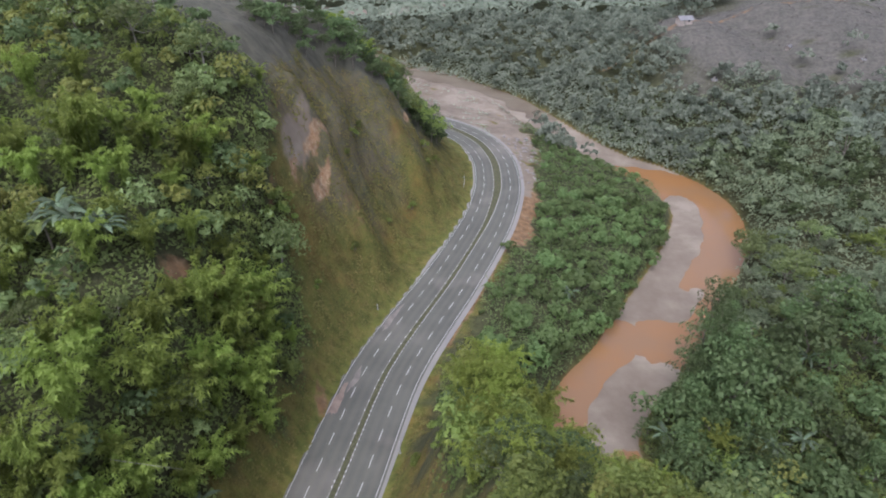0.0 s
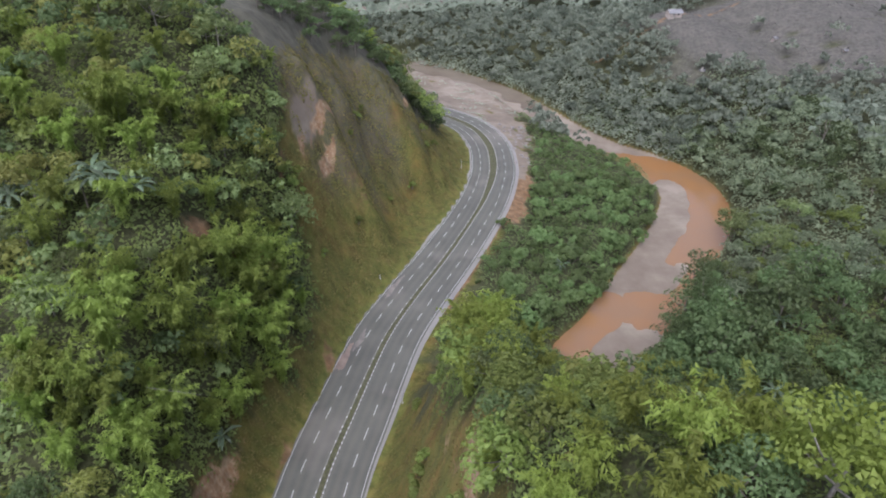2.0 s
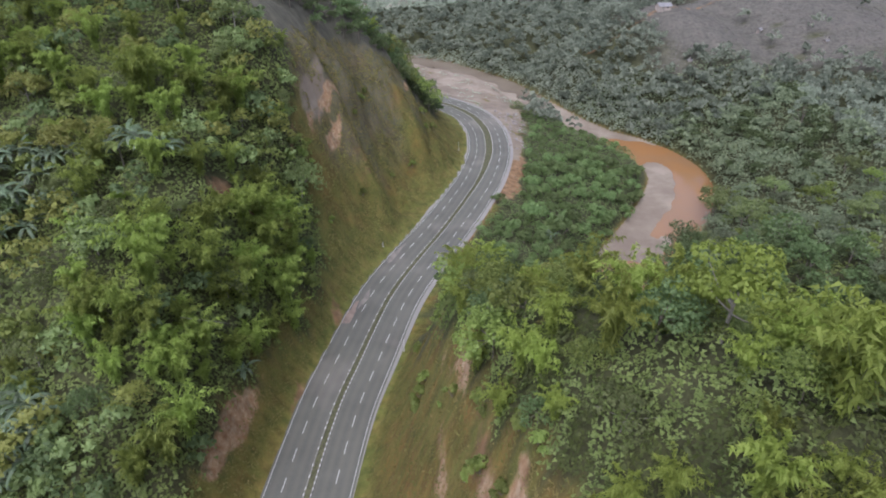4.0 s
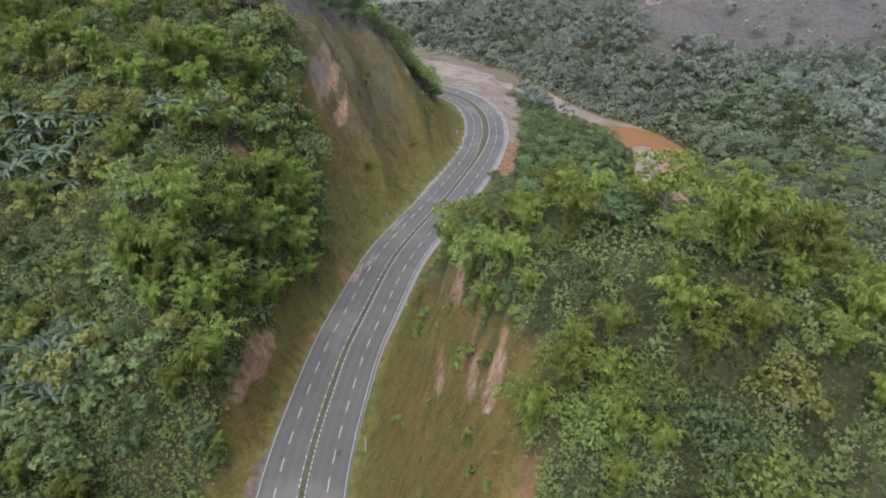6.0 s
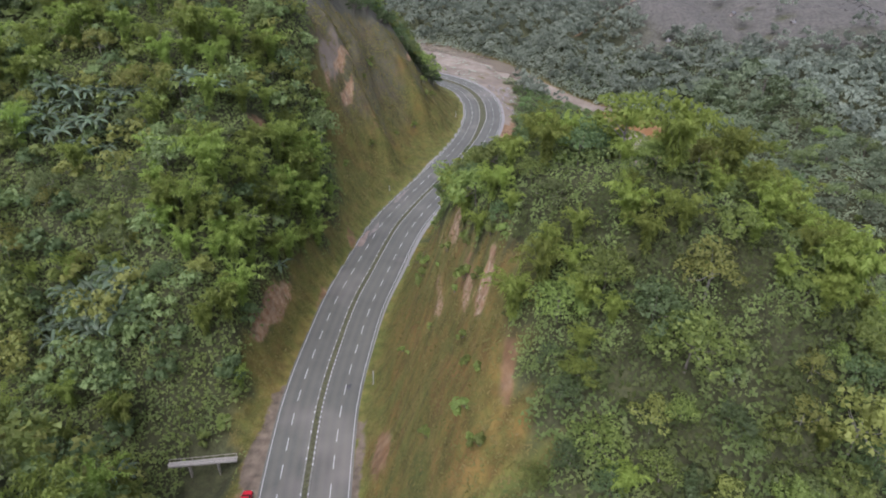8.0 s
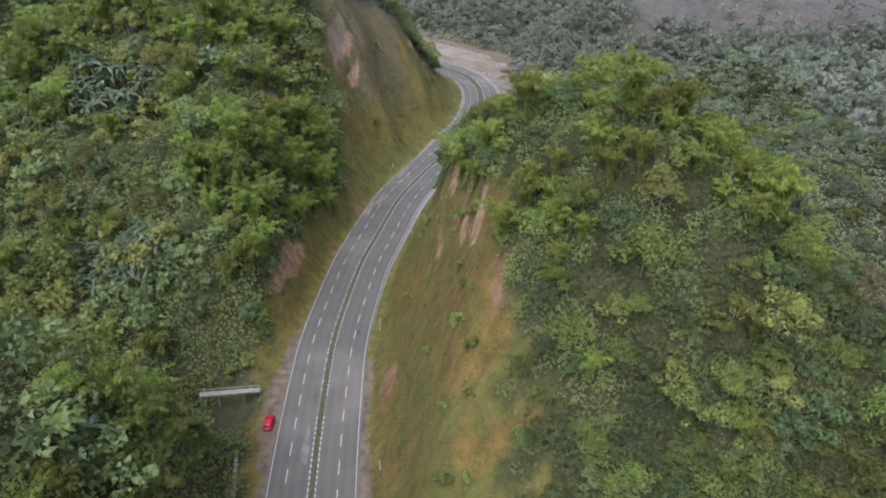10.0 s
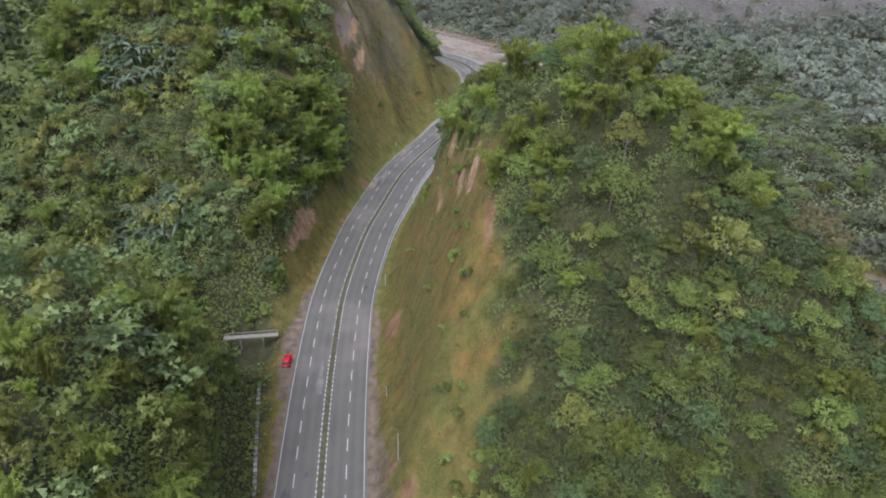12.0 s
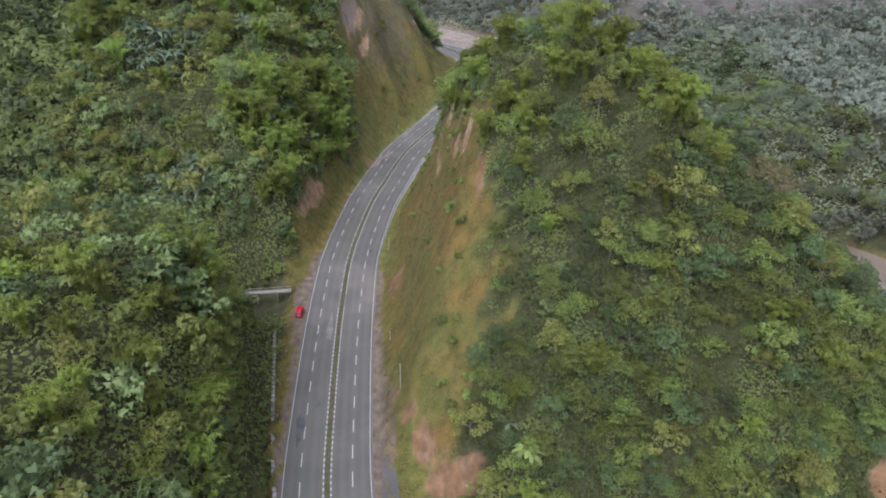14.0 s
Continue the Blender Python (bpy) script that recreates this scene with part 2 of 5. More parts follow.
class Line:
    """A road's or a river's centre line with its length and its sideways direction (right is plus)."""

    def __init__(self, ctrl):
        self.c = spline(ctrl)
        t = np.gradient(self.c[:, :2], axis=0)
        t /= np.linalg.norm(t, axis=1)[:, None]
        self.n = np.stack([t[:, 1], -t[:, 0]], 1)
        self.s = np.r_[0, np.cumsum(np.linalg.norm(np.diff(self.c[:, :2], axis=0), axis=1))]

    def near(self, x, y):
        """Offset to the right, index of the nearest point and the distance to it."""
        d, k, far = np.empty(len(x)), np.empty(len(x), int), np.empty(len(x))
        for a in range(0, len(x), 4000):
            p = np.stack([x[a : a + 4000], y[a : a + 4000]], 1)
            dd = ((p[:, None] - self.c[None, :, :2]) ** 2).sum(-1)
            i = dd.argmin(1)
            k[a : a + 4000], far[a : a + 4000] = i, np.sqrt(dd[np.arange(len(p)), i])
            d[a : a + 4000] = ((p - self.c[i, :2]) * self.n[i]).sum(1)
        return d, k, far

    def at(self, s, off=0.0):
        c = np.array([np.interp(s, self.s, self.c[:, j]) for j in range(2)])
        n = np.array([np.interp(s, self.s, self.n[:, j]) for j in range(2)])
        return c + off * n / np.linalg.norm(n), math.degrees(math.atan2(n[1], n[0]))


ROAD = Line([(4, -142), (-4, -118), (-12, -95), (-18.6, -70), (-23.8, -45.5), (-26.4, -25), (-28.7, -1), (-30, 19.6), (-30.2, 30), (-29.6, 42), (-28, 59.7),
             (-25.4, 74), (-21.7, 92.8), (-18.8, 103.2), (-14.3, 115.2), (-7.5, 132), (-0.7, 150.8), (4.9, 168.5), (8.6, 187), (9.4, 200.5),
             (8.6, 214), (4.6, 228.5), (-2.5, 240), (-13, 249.5), (-26, 256), (-42, 260), (-60, 262)])
ROAD.s -= float(ROAD.s[ROAD.near(np.array([-12.0]), np.array([-95.0]))[1][0]])
RIVER = Line([(-150, 404), (-70, 378), (-25, 356), (-7, 344), (11, 327), (24, 311), (34.5, 290), (44.5, 267), (52.5, 252), (61, 239), (72, 229), (81, 215), (84, 197), (77, 176),
              (64, 154), (52, 136), (40, 117), (28, 102), (24, 86), (34, 70), (58, 60), (86, 59), (112, 50), (121, 36), (120, 14), (112, -8), (103, -26), (98, -46), (98, -80), (108, -125)])
RIVER.s += 310.6 - float(RIVER.s[RIVER.near(np.array([84.0]), np.array([197.0]))[1][0]])
DITCH = Line([(-27.9, -62), (-33.2, -45), (-35.6, -36), (-39.2, -21), (-43.0, -4), (-45.9, 9), (-47.9, 16)])
GULLIES = [(Line([(-33, 160), (-29.9, 154), (-27.3, 150.6), (-24.1, 147.3), (-21, 142)]), 4.6, 1.9), (Line([(-15, 183), (-12.8, 176), (-11, 165)]), 4.0, 1.8), (Line([(-41.5, 152), (-40, 142), (-37, 133)]), 2.6, 1.7)]
RIVER_Z = -12.0
FAR_RIVER = Line([(-210, 470), (-110, 478), (-66, 490), (-24, 536), (60, 600), (220, 690)])


def smoothstep(a, b, v):
    t = np.clip((v - a) / (b - a), 0, 1)
    return t * t * (3 - 2 * t)


def blob(x, y, cx, cy, rx, ry, turn=0.0):
    """1 in the middle of an oval patch, 0 from its rim on."""
    c, s = math.cos(radians(turn)), math.sin(radians(turn))
    u, v = ((x - cx) * c + (y - cy) * s) / rx, (-(x - cx) * s + (y - cy) * c) / ry
    return np.clip(1.25 - np.sqrt(u * u + v * v), 0, 1)


def waves(x, y, size, seed=0):
    """Cheap smooth unevenness, about -1 to 1."""
    r = np.random.default_rng(seed)
    out = 0
    for k in range(5):
        a, f, p = r.uniform(0, 6.28), r.uniform(0.6, 1.8) / size, r.uniform(0, 6.28)
        out = out + np.sin((x * np.cos(a) + y * np.sin(a)) * f * 6.28 + p)
    return out / 2.6


# Cross sections of the hillside on the left: at a place along the road (by its y), the height at growing distance from the centre line.
OFFS = [8.5, 12, 18, 25, 35, 50, 70, 110]
LEFT = [(-95, [0, 8, 22, 34, 40, 42, 42, 44]), (-48, [-0.5, 8, 21, 32, 37, 39, 40, 42]), (-40, [0, 9, 24, 33, 37, 39, 40, 42]), (-27, [0, 1, 22, 33.5, 37, 39, 39, 40]),
        (-16, [0, 0, 22, 33, 36, 38, 38, 39]), (-6, [0, -0.3, 6, 16, 25, 30, 32, 33]), (3, [0, 0, -3, -1, 8, 13, 14, 18]), (12, [0, -0.4, -5, -6, 0, 4, 8, 15]),
        (24, [0, 0.4, 4, 8, 9, 7, 10, 19]), (34, [0, 4, 18, 22, 21, 10, 13, 24]), (50, [0, 4, 20, 33, 36, 33, 31, 35]), (60, [0, 4, 19, 34, 38, 34, 40, 44]),
        (68, [0, 3, 19, 37, 46, 41, 45, 48]), (79, [0, 4, 21, 35, 46, 50, 49, 52]), (90, [0, 2.5, 14, 30, 46, 54, 56, 60])]
LEFT += [(103, [0, 2.5, 11, 24, 48, 60, 64, 66]), (112, [0, 2.5, 11, 26, 53, 62, 66, 68]), (123, [0, 2.5, 11, 25, 48, 63, 66, 68]), (142, [0, 0.5, 1.5, 13, 36, 57, 65, 68]),
         (157, [0.3, 2, 7, 16, 31, 52, 62, 66]), (167, [0.3, 2.5, 12, 22, 36, 54, 62, 64]), (177, [0.3, 2, 10, 20, 35, 52, 60, 62]), (187, [0, 1, 8, 17, 32, 47, 54, 58]), (215, [0, 1, 5, 12, 24, 37, 46, 52]), (262, [0, 2, 8, 18, 30, 40, 46, 50])]
CREST = np.array([(-5, 58, 30), (-5, 45, 40), (-2, 30, 50), (4, 14, 58), (12, 5, 61.5), (21, -3, 61), (30, -8, 57.5), (39, -13, 47), (47, -17, 41), (54, -18, 38), (62, -18, 31), (70, -22, 21), (78, -29, 8)], float)
RIDGE = np.array([(42, 300, 0), (58, 302, 6), (76, 307, 13), (106, 322, 28), (138, 338, 29), (180, 340, 40), (260, 350, 60), (420, 380, 80)], float)


def crest_height(x, y, crest, north, south):
    """Height of a ridge with its own slopes to the north and the south."""
    line = Line(crest)
    d, k, far = line.near(x, y)
    z = line.c[k, 2]
    slope = np.where(d < 0, north, south)
    soft = np.sqrt(far**2 + 16) - 4
    return z - soft * slope


def height(x, y):
    x, y = np.asarray(x, float), np.asarray(y, float)
    d, k, far = ROAD.near(x, y)
    st = ROAD.c[k, 1]
    # left of the road
    table = np.array([row for _, row in LEFT])
    ys = np.array([v for v, _ in LEFT])
    off = np.clip(-d, 8.5, 110)
    j = np.clip(np.searchsorted(ys, st) - 1, 0, len(ys) - 2)
    w = np.clip((st - ys[j]) / (ys[j + 1] - ys[j]), 0, 1)
    w = w * w * (3 - 2 * w)
    i = np.clip(np.searchsorted(OFFS, off) - 1, 0, len(OFFS) - 2)
    o = np.array(OFFS)
    u = (off - o[i]) / (o[i + 1] - o[i])
    low = table[j, i] * (1 - u) + table[j, i + 1] * u
    high = table[j + 1, i] * (1 - u) + table[j + 1, i + 1] * u
    left = low * (1 - w) + high * w
    flute = smoothstep(98, 112, st) * (1 - smoothstep(178, 192, st)) * smoothstep(11, 17, -d) * (1 - smoothstep(34, 44, -d))
    left = left + flute * (3.0 - 5.5 * np.abs(np.sin(st / 7.5 + 0.9 * np.sin(st / 11) + d / 40)) ** 3 + 1.2 * np.sin(st / 1.9 + d / 9))
    for gully, deep, wide in GULLIES:
        gd = gully.near(x, y)[2]
        left = left - deep * np.exp(-((gd / wide) ** 2))
    dd, dk, dfar = DITCH.near(x, y)
    left = np.where((dfar < 4.5) & (dd < 0.2) & (dd > -2.2), np.minimum(left, -2.4), left)
    # right of the road: river flats, the cut hill, the far ridge
    rd, rk, rfar = RIVER.near(x, y)
    flat = -0.02 - 0.2 * np.maximum(d - 10, 0)
    flat = np.maximum(flat, -6.5) + 0.5 * waves(x, y, 25, 3)
    east = -9.5 + 0.34 * np.clip(rfar - 10, 0, 50) + 0.08 * np.maximum(rfar - 65, 0) + 2.0 * waves(x, y, 60, 5)
    right = np.where((rd < 0), east, flat)
    hill = crest_height(x, y, CREST, 0.68, 1.38) + 1.2 * waves(x, y, 22, 9)
    cut = np.where(d < 14, 1.25 * (d - 9.3), 5.9 + 2.75 * (d - 14))
    cut = cut + np.where(d > 10, 0.8 * waves(x, y, 9, 11), 0)
    right = np.maximum(right, np.minimum(hill, cut))
    right = right + 1.3 * blob(x, y, -16.8, 8.5, 2.2, 4.5, 4) - 2.4 * blob(x, y, -15.6, 16.5, 1.7, 3.6, 6)  # a small slip with its hollow
    right = np.maximum(right, crest_height(x, y, RIDGE, 0.35, 0.26) + 1.5 * waves(x, y, 45, 13))
    z = np.where(d < 0, left, right)
    z = np.where(np.abs(d) < 8.6, -0.02, z)
    z = np.where((d > 8.6) & (d < 10.2), -0.02 - 0.02 * (d - 8.6), z)
    # the river's channel; bars of gravel stand just clear of the water
    half = np.interp(RIVER.s[rk], [0, 120, 190, 260, 330, 430, 620], [14, 13, 9, 10.5, 12, 10, 12])
    out = np.maximum(rfar - half, 0)
    bank = RIVER_Z - 0.6 + out * 1.0 + np.maximum(out - 9, 0) * 4
    z = np.where(far > 10.5, np.minimum(z, bank), z)
    bar = bar_mask(x, y, rd, rk, rfar, half)
    z = np.where((rfar < half + 1.5) & (bar > 0), np.maximum(z, RIVER_Z - 0.6 + 0.75 * bar), z)
    # far country
    away = np.maximum(np.abs(x) - 150, 0) + np.maximum(y - 360, 0) + np.maximum(-150 - y, 0)
    far_land = 6 + 16 * waves(x, y, 420, 21) + 0.035 * away + 5 * waves(x, y, 140, 22)
    fd, fk, ffar = FAR_RIVER.near(x, y)
    far_land = np.where(y > 300, np.minimum(far_land, -7 + np.maximum(ffar - 16, 0) * 0.25), far_land)
    t = smoothstep(0, 160, away)
    return z * (1 - t) + far_land * t


def bar_mask(x, y, rd, rk, rfar, half):
    s = RIVER.s[rk] + 1.6 * waves(x, y, 16, 61) + 0.5 * waves(x, y, 5, 62)
    v = rd / half + 0.06 * waves(x, y, 13, 63)
    up = (1 - smoothstep(258, 274, s + 20 * v)) * np.where(s < 205, smoothstep(-0.1, 0.25, v + 0.3 * waves(x, y, 30, 64)), 1)
    inner = smoothstep(-0.05, 0.15, v) * smoothstep(284, 300, s) * (1 - smoothstep(362, 374, s))
    cross = smoothstep(350, 366, s) * (1 - smoothstep(378, 392, s - 8 * v)) * smoothstep(-0.85, -0.45, v)
    low = smoothstep(-0.45, -0.1, -v) * smoothstep(388, 404, s) * (1 - smoothstep(430, 448, s))
    return np.clip(np.maximum.reduce([up, inner, cross, low]), 0, 1)

# ---- ground ----
def grade(lo, hi, step, far, growth=1.22):
    """Grid lines: even within the place, ever wider out to the horizon."""
    mid = np.arange(lo, hi + step / 2, step)
    out, g = [], step
    while not out or out[-1] < far:
        g *= growth
        out.append((out[-1] if out else 0) + g)
    out = np.array(out)
    return np.r_[lo - out[::-1], mid, hi + out]


GX, GY = grade(-112, 140, 1.4, 2600), grade(-145, 345, 1.4, 2600)
XX, YY = np.meshgrid(GX, GY)
PX, PY = XX.ravel(), YY.ravel()
PZ = height(PX, PY)
ZZ = PZ.reshape(XX.shape)
ROAD_D, ROAD_K, ROAD_FAR = ROAD.near(PX, PY)
# weathering rounds the hillsides, not the road bed nor the river
soft = ZZ.copy()
for _ in range(3):
    p = np.pad(soft, 1, mode="edge")
    soft = (p[:-2, 1:-1] + p[2:, 1:-1] + p[1:-1, :-2] + p[1:-1, 2:] + 2 * soft) / 6
keep = (ROAD_FAR.reshape(XX.shape) < 11) | (ZZ < -8)
ZZ = np.where(keep, ZZ, soft) + np.where(keep, 0, 0.35 * waves(XX, YY, 6, 31))


def land(x, y):
    """Height of the ground sheet at a place."""
    x, y = np.asarray(x, float), np.asarray(y, float)
    i = np.clip(np.searchsorted(GX, x) - 1, 0, len(GX) - 2)
    j = np.clip(np.searchsorted(GY, y) - 1, 0, len(GY) - 2)
    u, v = (x - GX[i]) / (GX[i + 1] - GX[i]), (y - GY[j]) / (GY[j + 1] - GY[j])
    return (ZZ[j, i] * (1 - u) + ZZ[j, i + 1] * u) * (1 - v) + (ZZ[j + 1, i] * (1 - u) + ZZ[j + 1, i + 1] * u) * v


def slope_of(x, y):
    return np.hypot(land(x + 1.5, y) - land(x - 1.5, y), land(x, y + 1.5) - land(x, y - 1.5)) / 3


def scars(x, y):
    """Fresh pale earth where the steep cuts have slipped; 0 to 1."""
    return np.clip(np.maximum.reduce([
        1.1 * blob(x, y, -6.4, 26, 0.6, 13, -2), 0.9 * blob(x, y, -4.2, 30, 0.5, 8, 3), 0.8 * blob(x, y, -7.4, 37, 0.5, 7, -3), 1.1 * blob(x, y, -0.7, 3.8, 1.0, 4.5, -6), 0.7 * blob(x, y, -2.6, 8, 0.5, 5, 4), 0.7 * blob(x, y, 0.8, -9, 0.5, 2.6),
        1.1 * blob(x, y, -37.4, 131.5, 1.3, 6, -12), 0.95 * blob(x, y, -39.6, 136, 1.1, 6, -12), 0.8 * blob(x, y, -41.4, 127, 0.8, 5, -8), 0.9 * blob(x, y, -20.9, 181, 1.3, 3.4), 0.9 * blob(x, y, -43.2, 46, 1.3, 15, -6), 0.5 * blob(x, y, -37.2, 142, 1.5, 5)]), 0, 1)


def dirt(x, y):
    """Grey-brown trodden earth along the road's edge; 0 to 1."""
    d, k, far = ROAD.near(x, y)
    st = ROAD.c[k, 1]
    rim = 0.5 * waves(x, y, 9, 73) + 0.3 * waves(x, y, 3, 74)
    wide = np.interp(st, [-60, -45, -30, -20, -8, 5, 14, 20], [12.8, 12.4, 11.6, 10.6, 10.0, 9.7, 9.4, 8.6])
    right = (d > 7.5) * (1 - smoothstep(-0.5, 0.6, d + rim - wide)) * (st < 22)
    left = (d < -7.5) * (1 - smoothstep(-0.5, 0.6, -d + rim - np.interp(st, [-45, -10, 0, 16, 24, 30], [8.8, 9.0, 10.8, 11.6, 9.3, 8.4]))) * (st < 32)
    return np.clip(np.maximum(right, left), 0, 1)


def masks(x, y):
    """What covers the ground: wood, bare soil, gravel, dry brown scrub; each 0 to 1."""
    d, k, far = ROAD.near(x, y)
    st = ROAD.c[k, 1]
    rd, rk, rfar = RIVER.near(x, y)
    edge = 1.5 * waves(x, y, 14, 41) + waves(x, y, 5, 42)
    grass_left = np.interp(st, [-95, -40, -20, 0, 15, 30, 42, 60, 80, 95, 108, 125, 145, 160, 172, 200, 262], [9, 10, 12, 13, 14, 15, 14.5, 14, 13, 16, 28, 42, 46, 43, 34, 20, 16])
    grass_right = np.interp(st, [-95, -52, -45, -36, -30, -23, -17, -8, 0, 25, 40, 50, 62, 75, 90, 110, 135, 150, 190, 262], [9, 15, 22, 28, 30, 32, 32, 31, 30.5, 29, 27, 22, 18, 13, 11.5, 11, 10.5, 11, 11, 30])
    fringe = edge + 2.2 * waves(x, y, 9, 50) * smoothstep(15, 22, d)
    wood = np.where(d < 0, smoothstep(-1.5, 1.5, -d - grass_left + edge), smoothstep(-1.5, 1.5, d - grass_right + fringe))
    half = np.interp(RIVER.s[rk], [0, 120, 190, 260, 330, 430, 620], [14, 13, 9, 10.5, 12, 10, 12])
    wood = wood * smoothstep(0.2, 1.4, rfar - half)
    reach = np.interp(y, [185, 205, 223, 249, 276, 288, 296], [19.5, 23.5, 27, 24.5, 23, 32, 90]) + 1.3 * edge
    bank = (d > 8) * smoothstep(178, 192, st) * (1 - smoothstep(-1, 1, x - reach)) * (rd > 0) * (y < 385)
    wood = np.where(d > 0, np.maximum(wood, smoothstep(178, 192, st) * smoothstep(0.2, 1.4, rfar - half) * (d > 11)), wood) * (1 - bank)
    brown = smoothstep(-6, 18, crest_height(x, y, RIDGE, 0.35, 0.26) - 3 + 3 * waves(x, y, 30, 44)) * (x > 60)
    brown = brown * smoothstep(250, 280, y + 0.12 * (x - 100) + 9 * waves(x, y, 40, 45)) * smoothstep(78, 104, x + 5 * waves(x, y, 30, 48))
    brown = brown * smoothstep(-1.8, -1.2, waves(x, y, 26, 49) + 0.5 * waves(x, y, 9, 46))
    face = (d < 0) * smoothstep(108, 122, st) * (1 - smoothstep(182, 200, st)) * smoothstep(-5, 7, -d - 24 + 4 * waves(x, y, 15, 66) + 2 * waves(x, y, 5, 67))
    brown = np.maximum(brown, 0.68 * face)
    brown = np.maximum(brown, 0.85 * np.maximum(blob(x, y, -38, 158, 7, 13, 18), 0.9 * blob(x, y, -29.5, 162, 5, 9, 10)))
    bare = np.maximum.reduce([
        0.6 * blob(x, y, -44.6, 115, 2, 5), 0.42 * blob(x, y, -28, 136, 6, 12, -14), 0.8 * blob(x, y, -46, 86, 2, 5), 0.7 * blob(x, y, -51.5, 81, 3.5, 5), 0.65 * blob(x, y, -47, 88, 2.5, 6),
        0.6 * blob(x, y, -2.5, 14, 1.6, 9, 4), 0.9 * blob(x, y, -13.4, -25.7, 1.6, 2.2), 0.9 * blob(x, y, -11, -33, 2, 2.6), 0.75 * blob(x, y, 1.2, -9, 1.4, 4),
        0.85 * blob(x, y, -8.5, -37.5, 2.6, 5.5, 20), 0.95 * blob(x, y, -2.5, -43.5, 7, 4.5, -8), 0.9 * blob(x, y, 74, -39, 5, 5), 1.0 * blob(x, y, -16.4, 11, 2.2, 6.5, 4), 0.6 * blob(x, y, -36, 62, 2, 8),
        0.75 * blob(x, y, -39.6, 9, 2.6, 13, 2), 0.7 * blob(x, y, -32, 88, 1.8, 9, 12), 0.4 * blob(x, y, -17.5, -22, 2.5, 16, 4),
        0.95 * smoothstep(8.0, 9.0, d) * (1 - smoothstep(12.5, 15, d + edge)) * smoothstep(150, 162, st) * (1 - smoothstep(186, 196, st)),
        0.8 * (d > 8.4) * (1 - smoothstep(9.2, 10.6, d)) * smoothstep(100, 115, st)])
    track = Line(RIDGE).near(x, y)[2]
    bare = np.maximum(bare, 0.5 * (1 - smoothstep(1.2, 2.4, track + 0.4 * edge)) * (x > 52) * (x < 190))
    bare = np.maximum(bare, scars(x, y))
    stony = np.maximum(bank * (0.85 + 0.3 * waves(x, y, 12, 47)), (1 - smoothstep(half - 0.6, half + 0.6, rfar)))
    fd, fk, ffar = FAR_RIVER.near(x, y)
    stony = np.maximum(stony, 1.1 * blob(x, y, -42, 132.5, 2.6, 10, -6))
    stony = np.maximum(stony, (y > 400) * (1 - smoothstep(15, 20, ffar)))
    return np.clip(wood, 0, 1), np.clip(bare, 0, 1), np.clip(stony, 0, 1), np.clip(brown, 0, 1)


nx, ny = len(GX), len(GY)
quad = np.arange(nx * ny).reshape(ny, nx)
faces = np.stack([quad[:-1, :-1], quad[:-1, 1:], quad[1:, 1:], quad[1:, :-1]], -1).reshape(-1, 4)
ground = new("ground", mesh("ground", np.stack([PX, PY, ZZ.ravel()], 1), faces.tolist(), GROUND, True))
tagged(ground, "uneven earth slopes with grass, bare soil and gravel", "ground", kind="structure")
for name, values in zip(("forest", "bare", "gravel", "brown"), masks(PX, PY)):
    ground.data.attributes.new(name, "FLOAT", "POINT").data.foreach_set("value", values.astype(np.float32))

for name, values in (("scar", scars(PX, PY)), ("dirt", dirt(PX, PY))):
    ground.data.attributes.new(name, "FLOAT", "POINT").data.foreach_set("value", values.astype(np.float32))
ROAD_ST = ROAD.c[ROAD_K, 1]
right_lush = smoothstep(-0.5, 0.7, waves(PX, PY, 14, 55) + 0.5 * waves(PX, PY, 5, 56) + 0.9 * smoothstep(-12, -24, ROAD_ST) - 0.5 * smoothstep(17, 24, ROAD_D) + 0.8 * smoothstep(15, 10, ROAD_D))
on_face = smoothstep(98, 112, ROAD_ST) * smoothstep(13, 22, -ROAD_D)
left_lush = 0.6 + 0.4 * smoothstep(50, 75, ROAD_ST) - on_face * (0.55 - 0.5 * waves(PX, PY, 13, 58))
lush = np.where(ROAD_D < 0, left_lush, right_lush)
ground.data.attributes.new("lush", "FLOAT", "POINT").data.foreach_set("value", np.clip(lush, 0, 1).astype(np.float32))


# ---- strips along a line: carriageways, kerbs, paint, water ----
def strip(line, s0, s1, off0, off1, top, thick, step=1.5):
    """A slab along the line between two offsets, with sides and ends."""
    ss = np.linspace(s0, s1, max(2, int((s1 - s0) / step) + 1))
    v = []
    for s in ss:
        o0 = off0(s) if callable(off0) else off0
        o1 = off1(s) if callable(off1) else off1
        for o, z in ((o0, top), (o1, top), (o1, top - thick), (o0, top - thick)):
            p, _ = line.at(s, o)
            v.append((p[0], p[1], z))
    f = []
    for i in range(len(ss) - 1):
        a = 4 * i
        for k in range(4):
            f.append((a + k, a + 4 + k, a + 4 + (k + 1) % 4, a + (k + 1) % 4))
    f += [(0, 1, 2, 3), tuple(4 * (len(ss) - 1) + k for k in (3, 2, 1, 0))]
    return v, [tuple(reversed(q)) for q in f]


START, END = float(ROAD.s[0]), float(ROAD.s[-1])
road = tagged(new("road"), "grey four-lane road with a planted median", "road", kind="structure")


def hump(s, a, b, c, d):
    return float(smoothstep(a, b, s) * (1 - smoothstep(c, d, s)))


def left_edge(s):
    return -7.9 - 0.45 * hump(s, 150, 172, 215, 240)


def right_edge(s):
    return 7.9 - 0.1 * hump(s, 100, 120, 150, 172)


def half_median(s):
    """The median widens in the bend."""
    return 0.5 + 0.75 * float(smoothstep(255, 300, s))


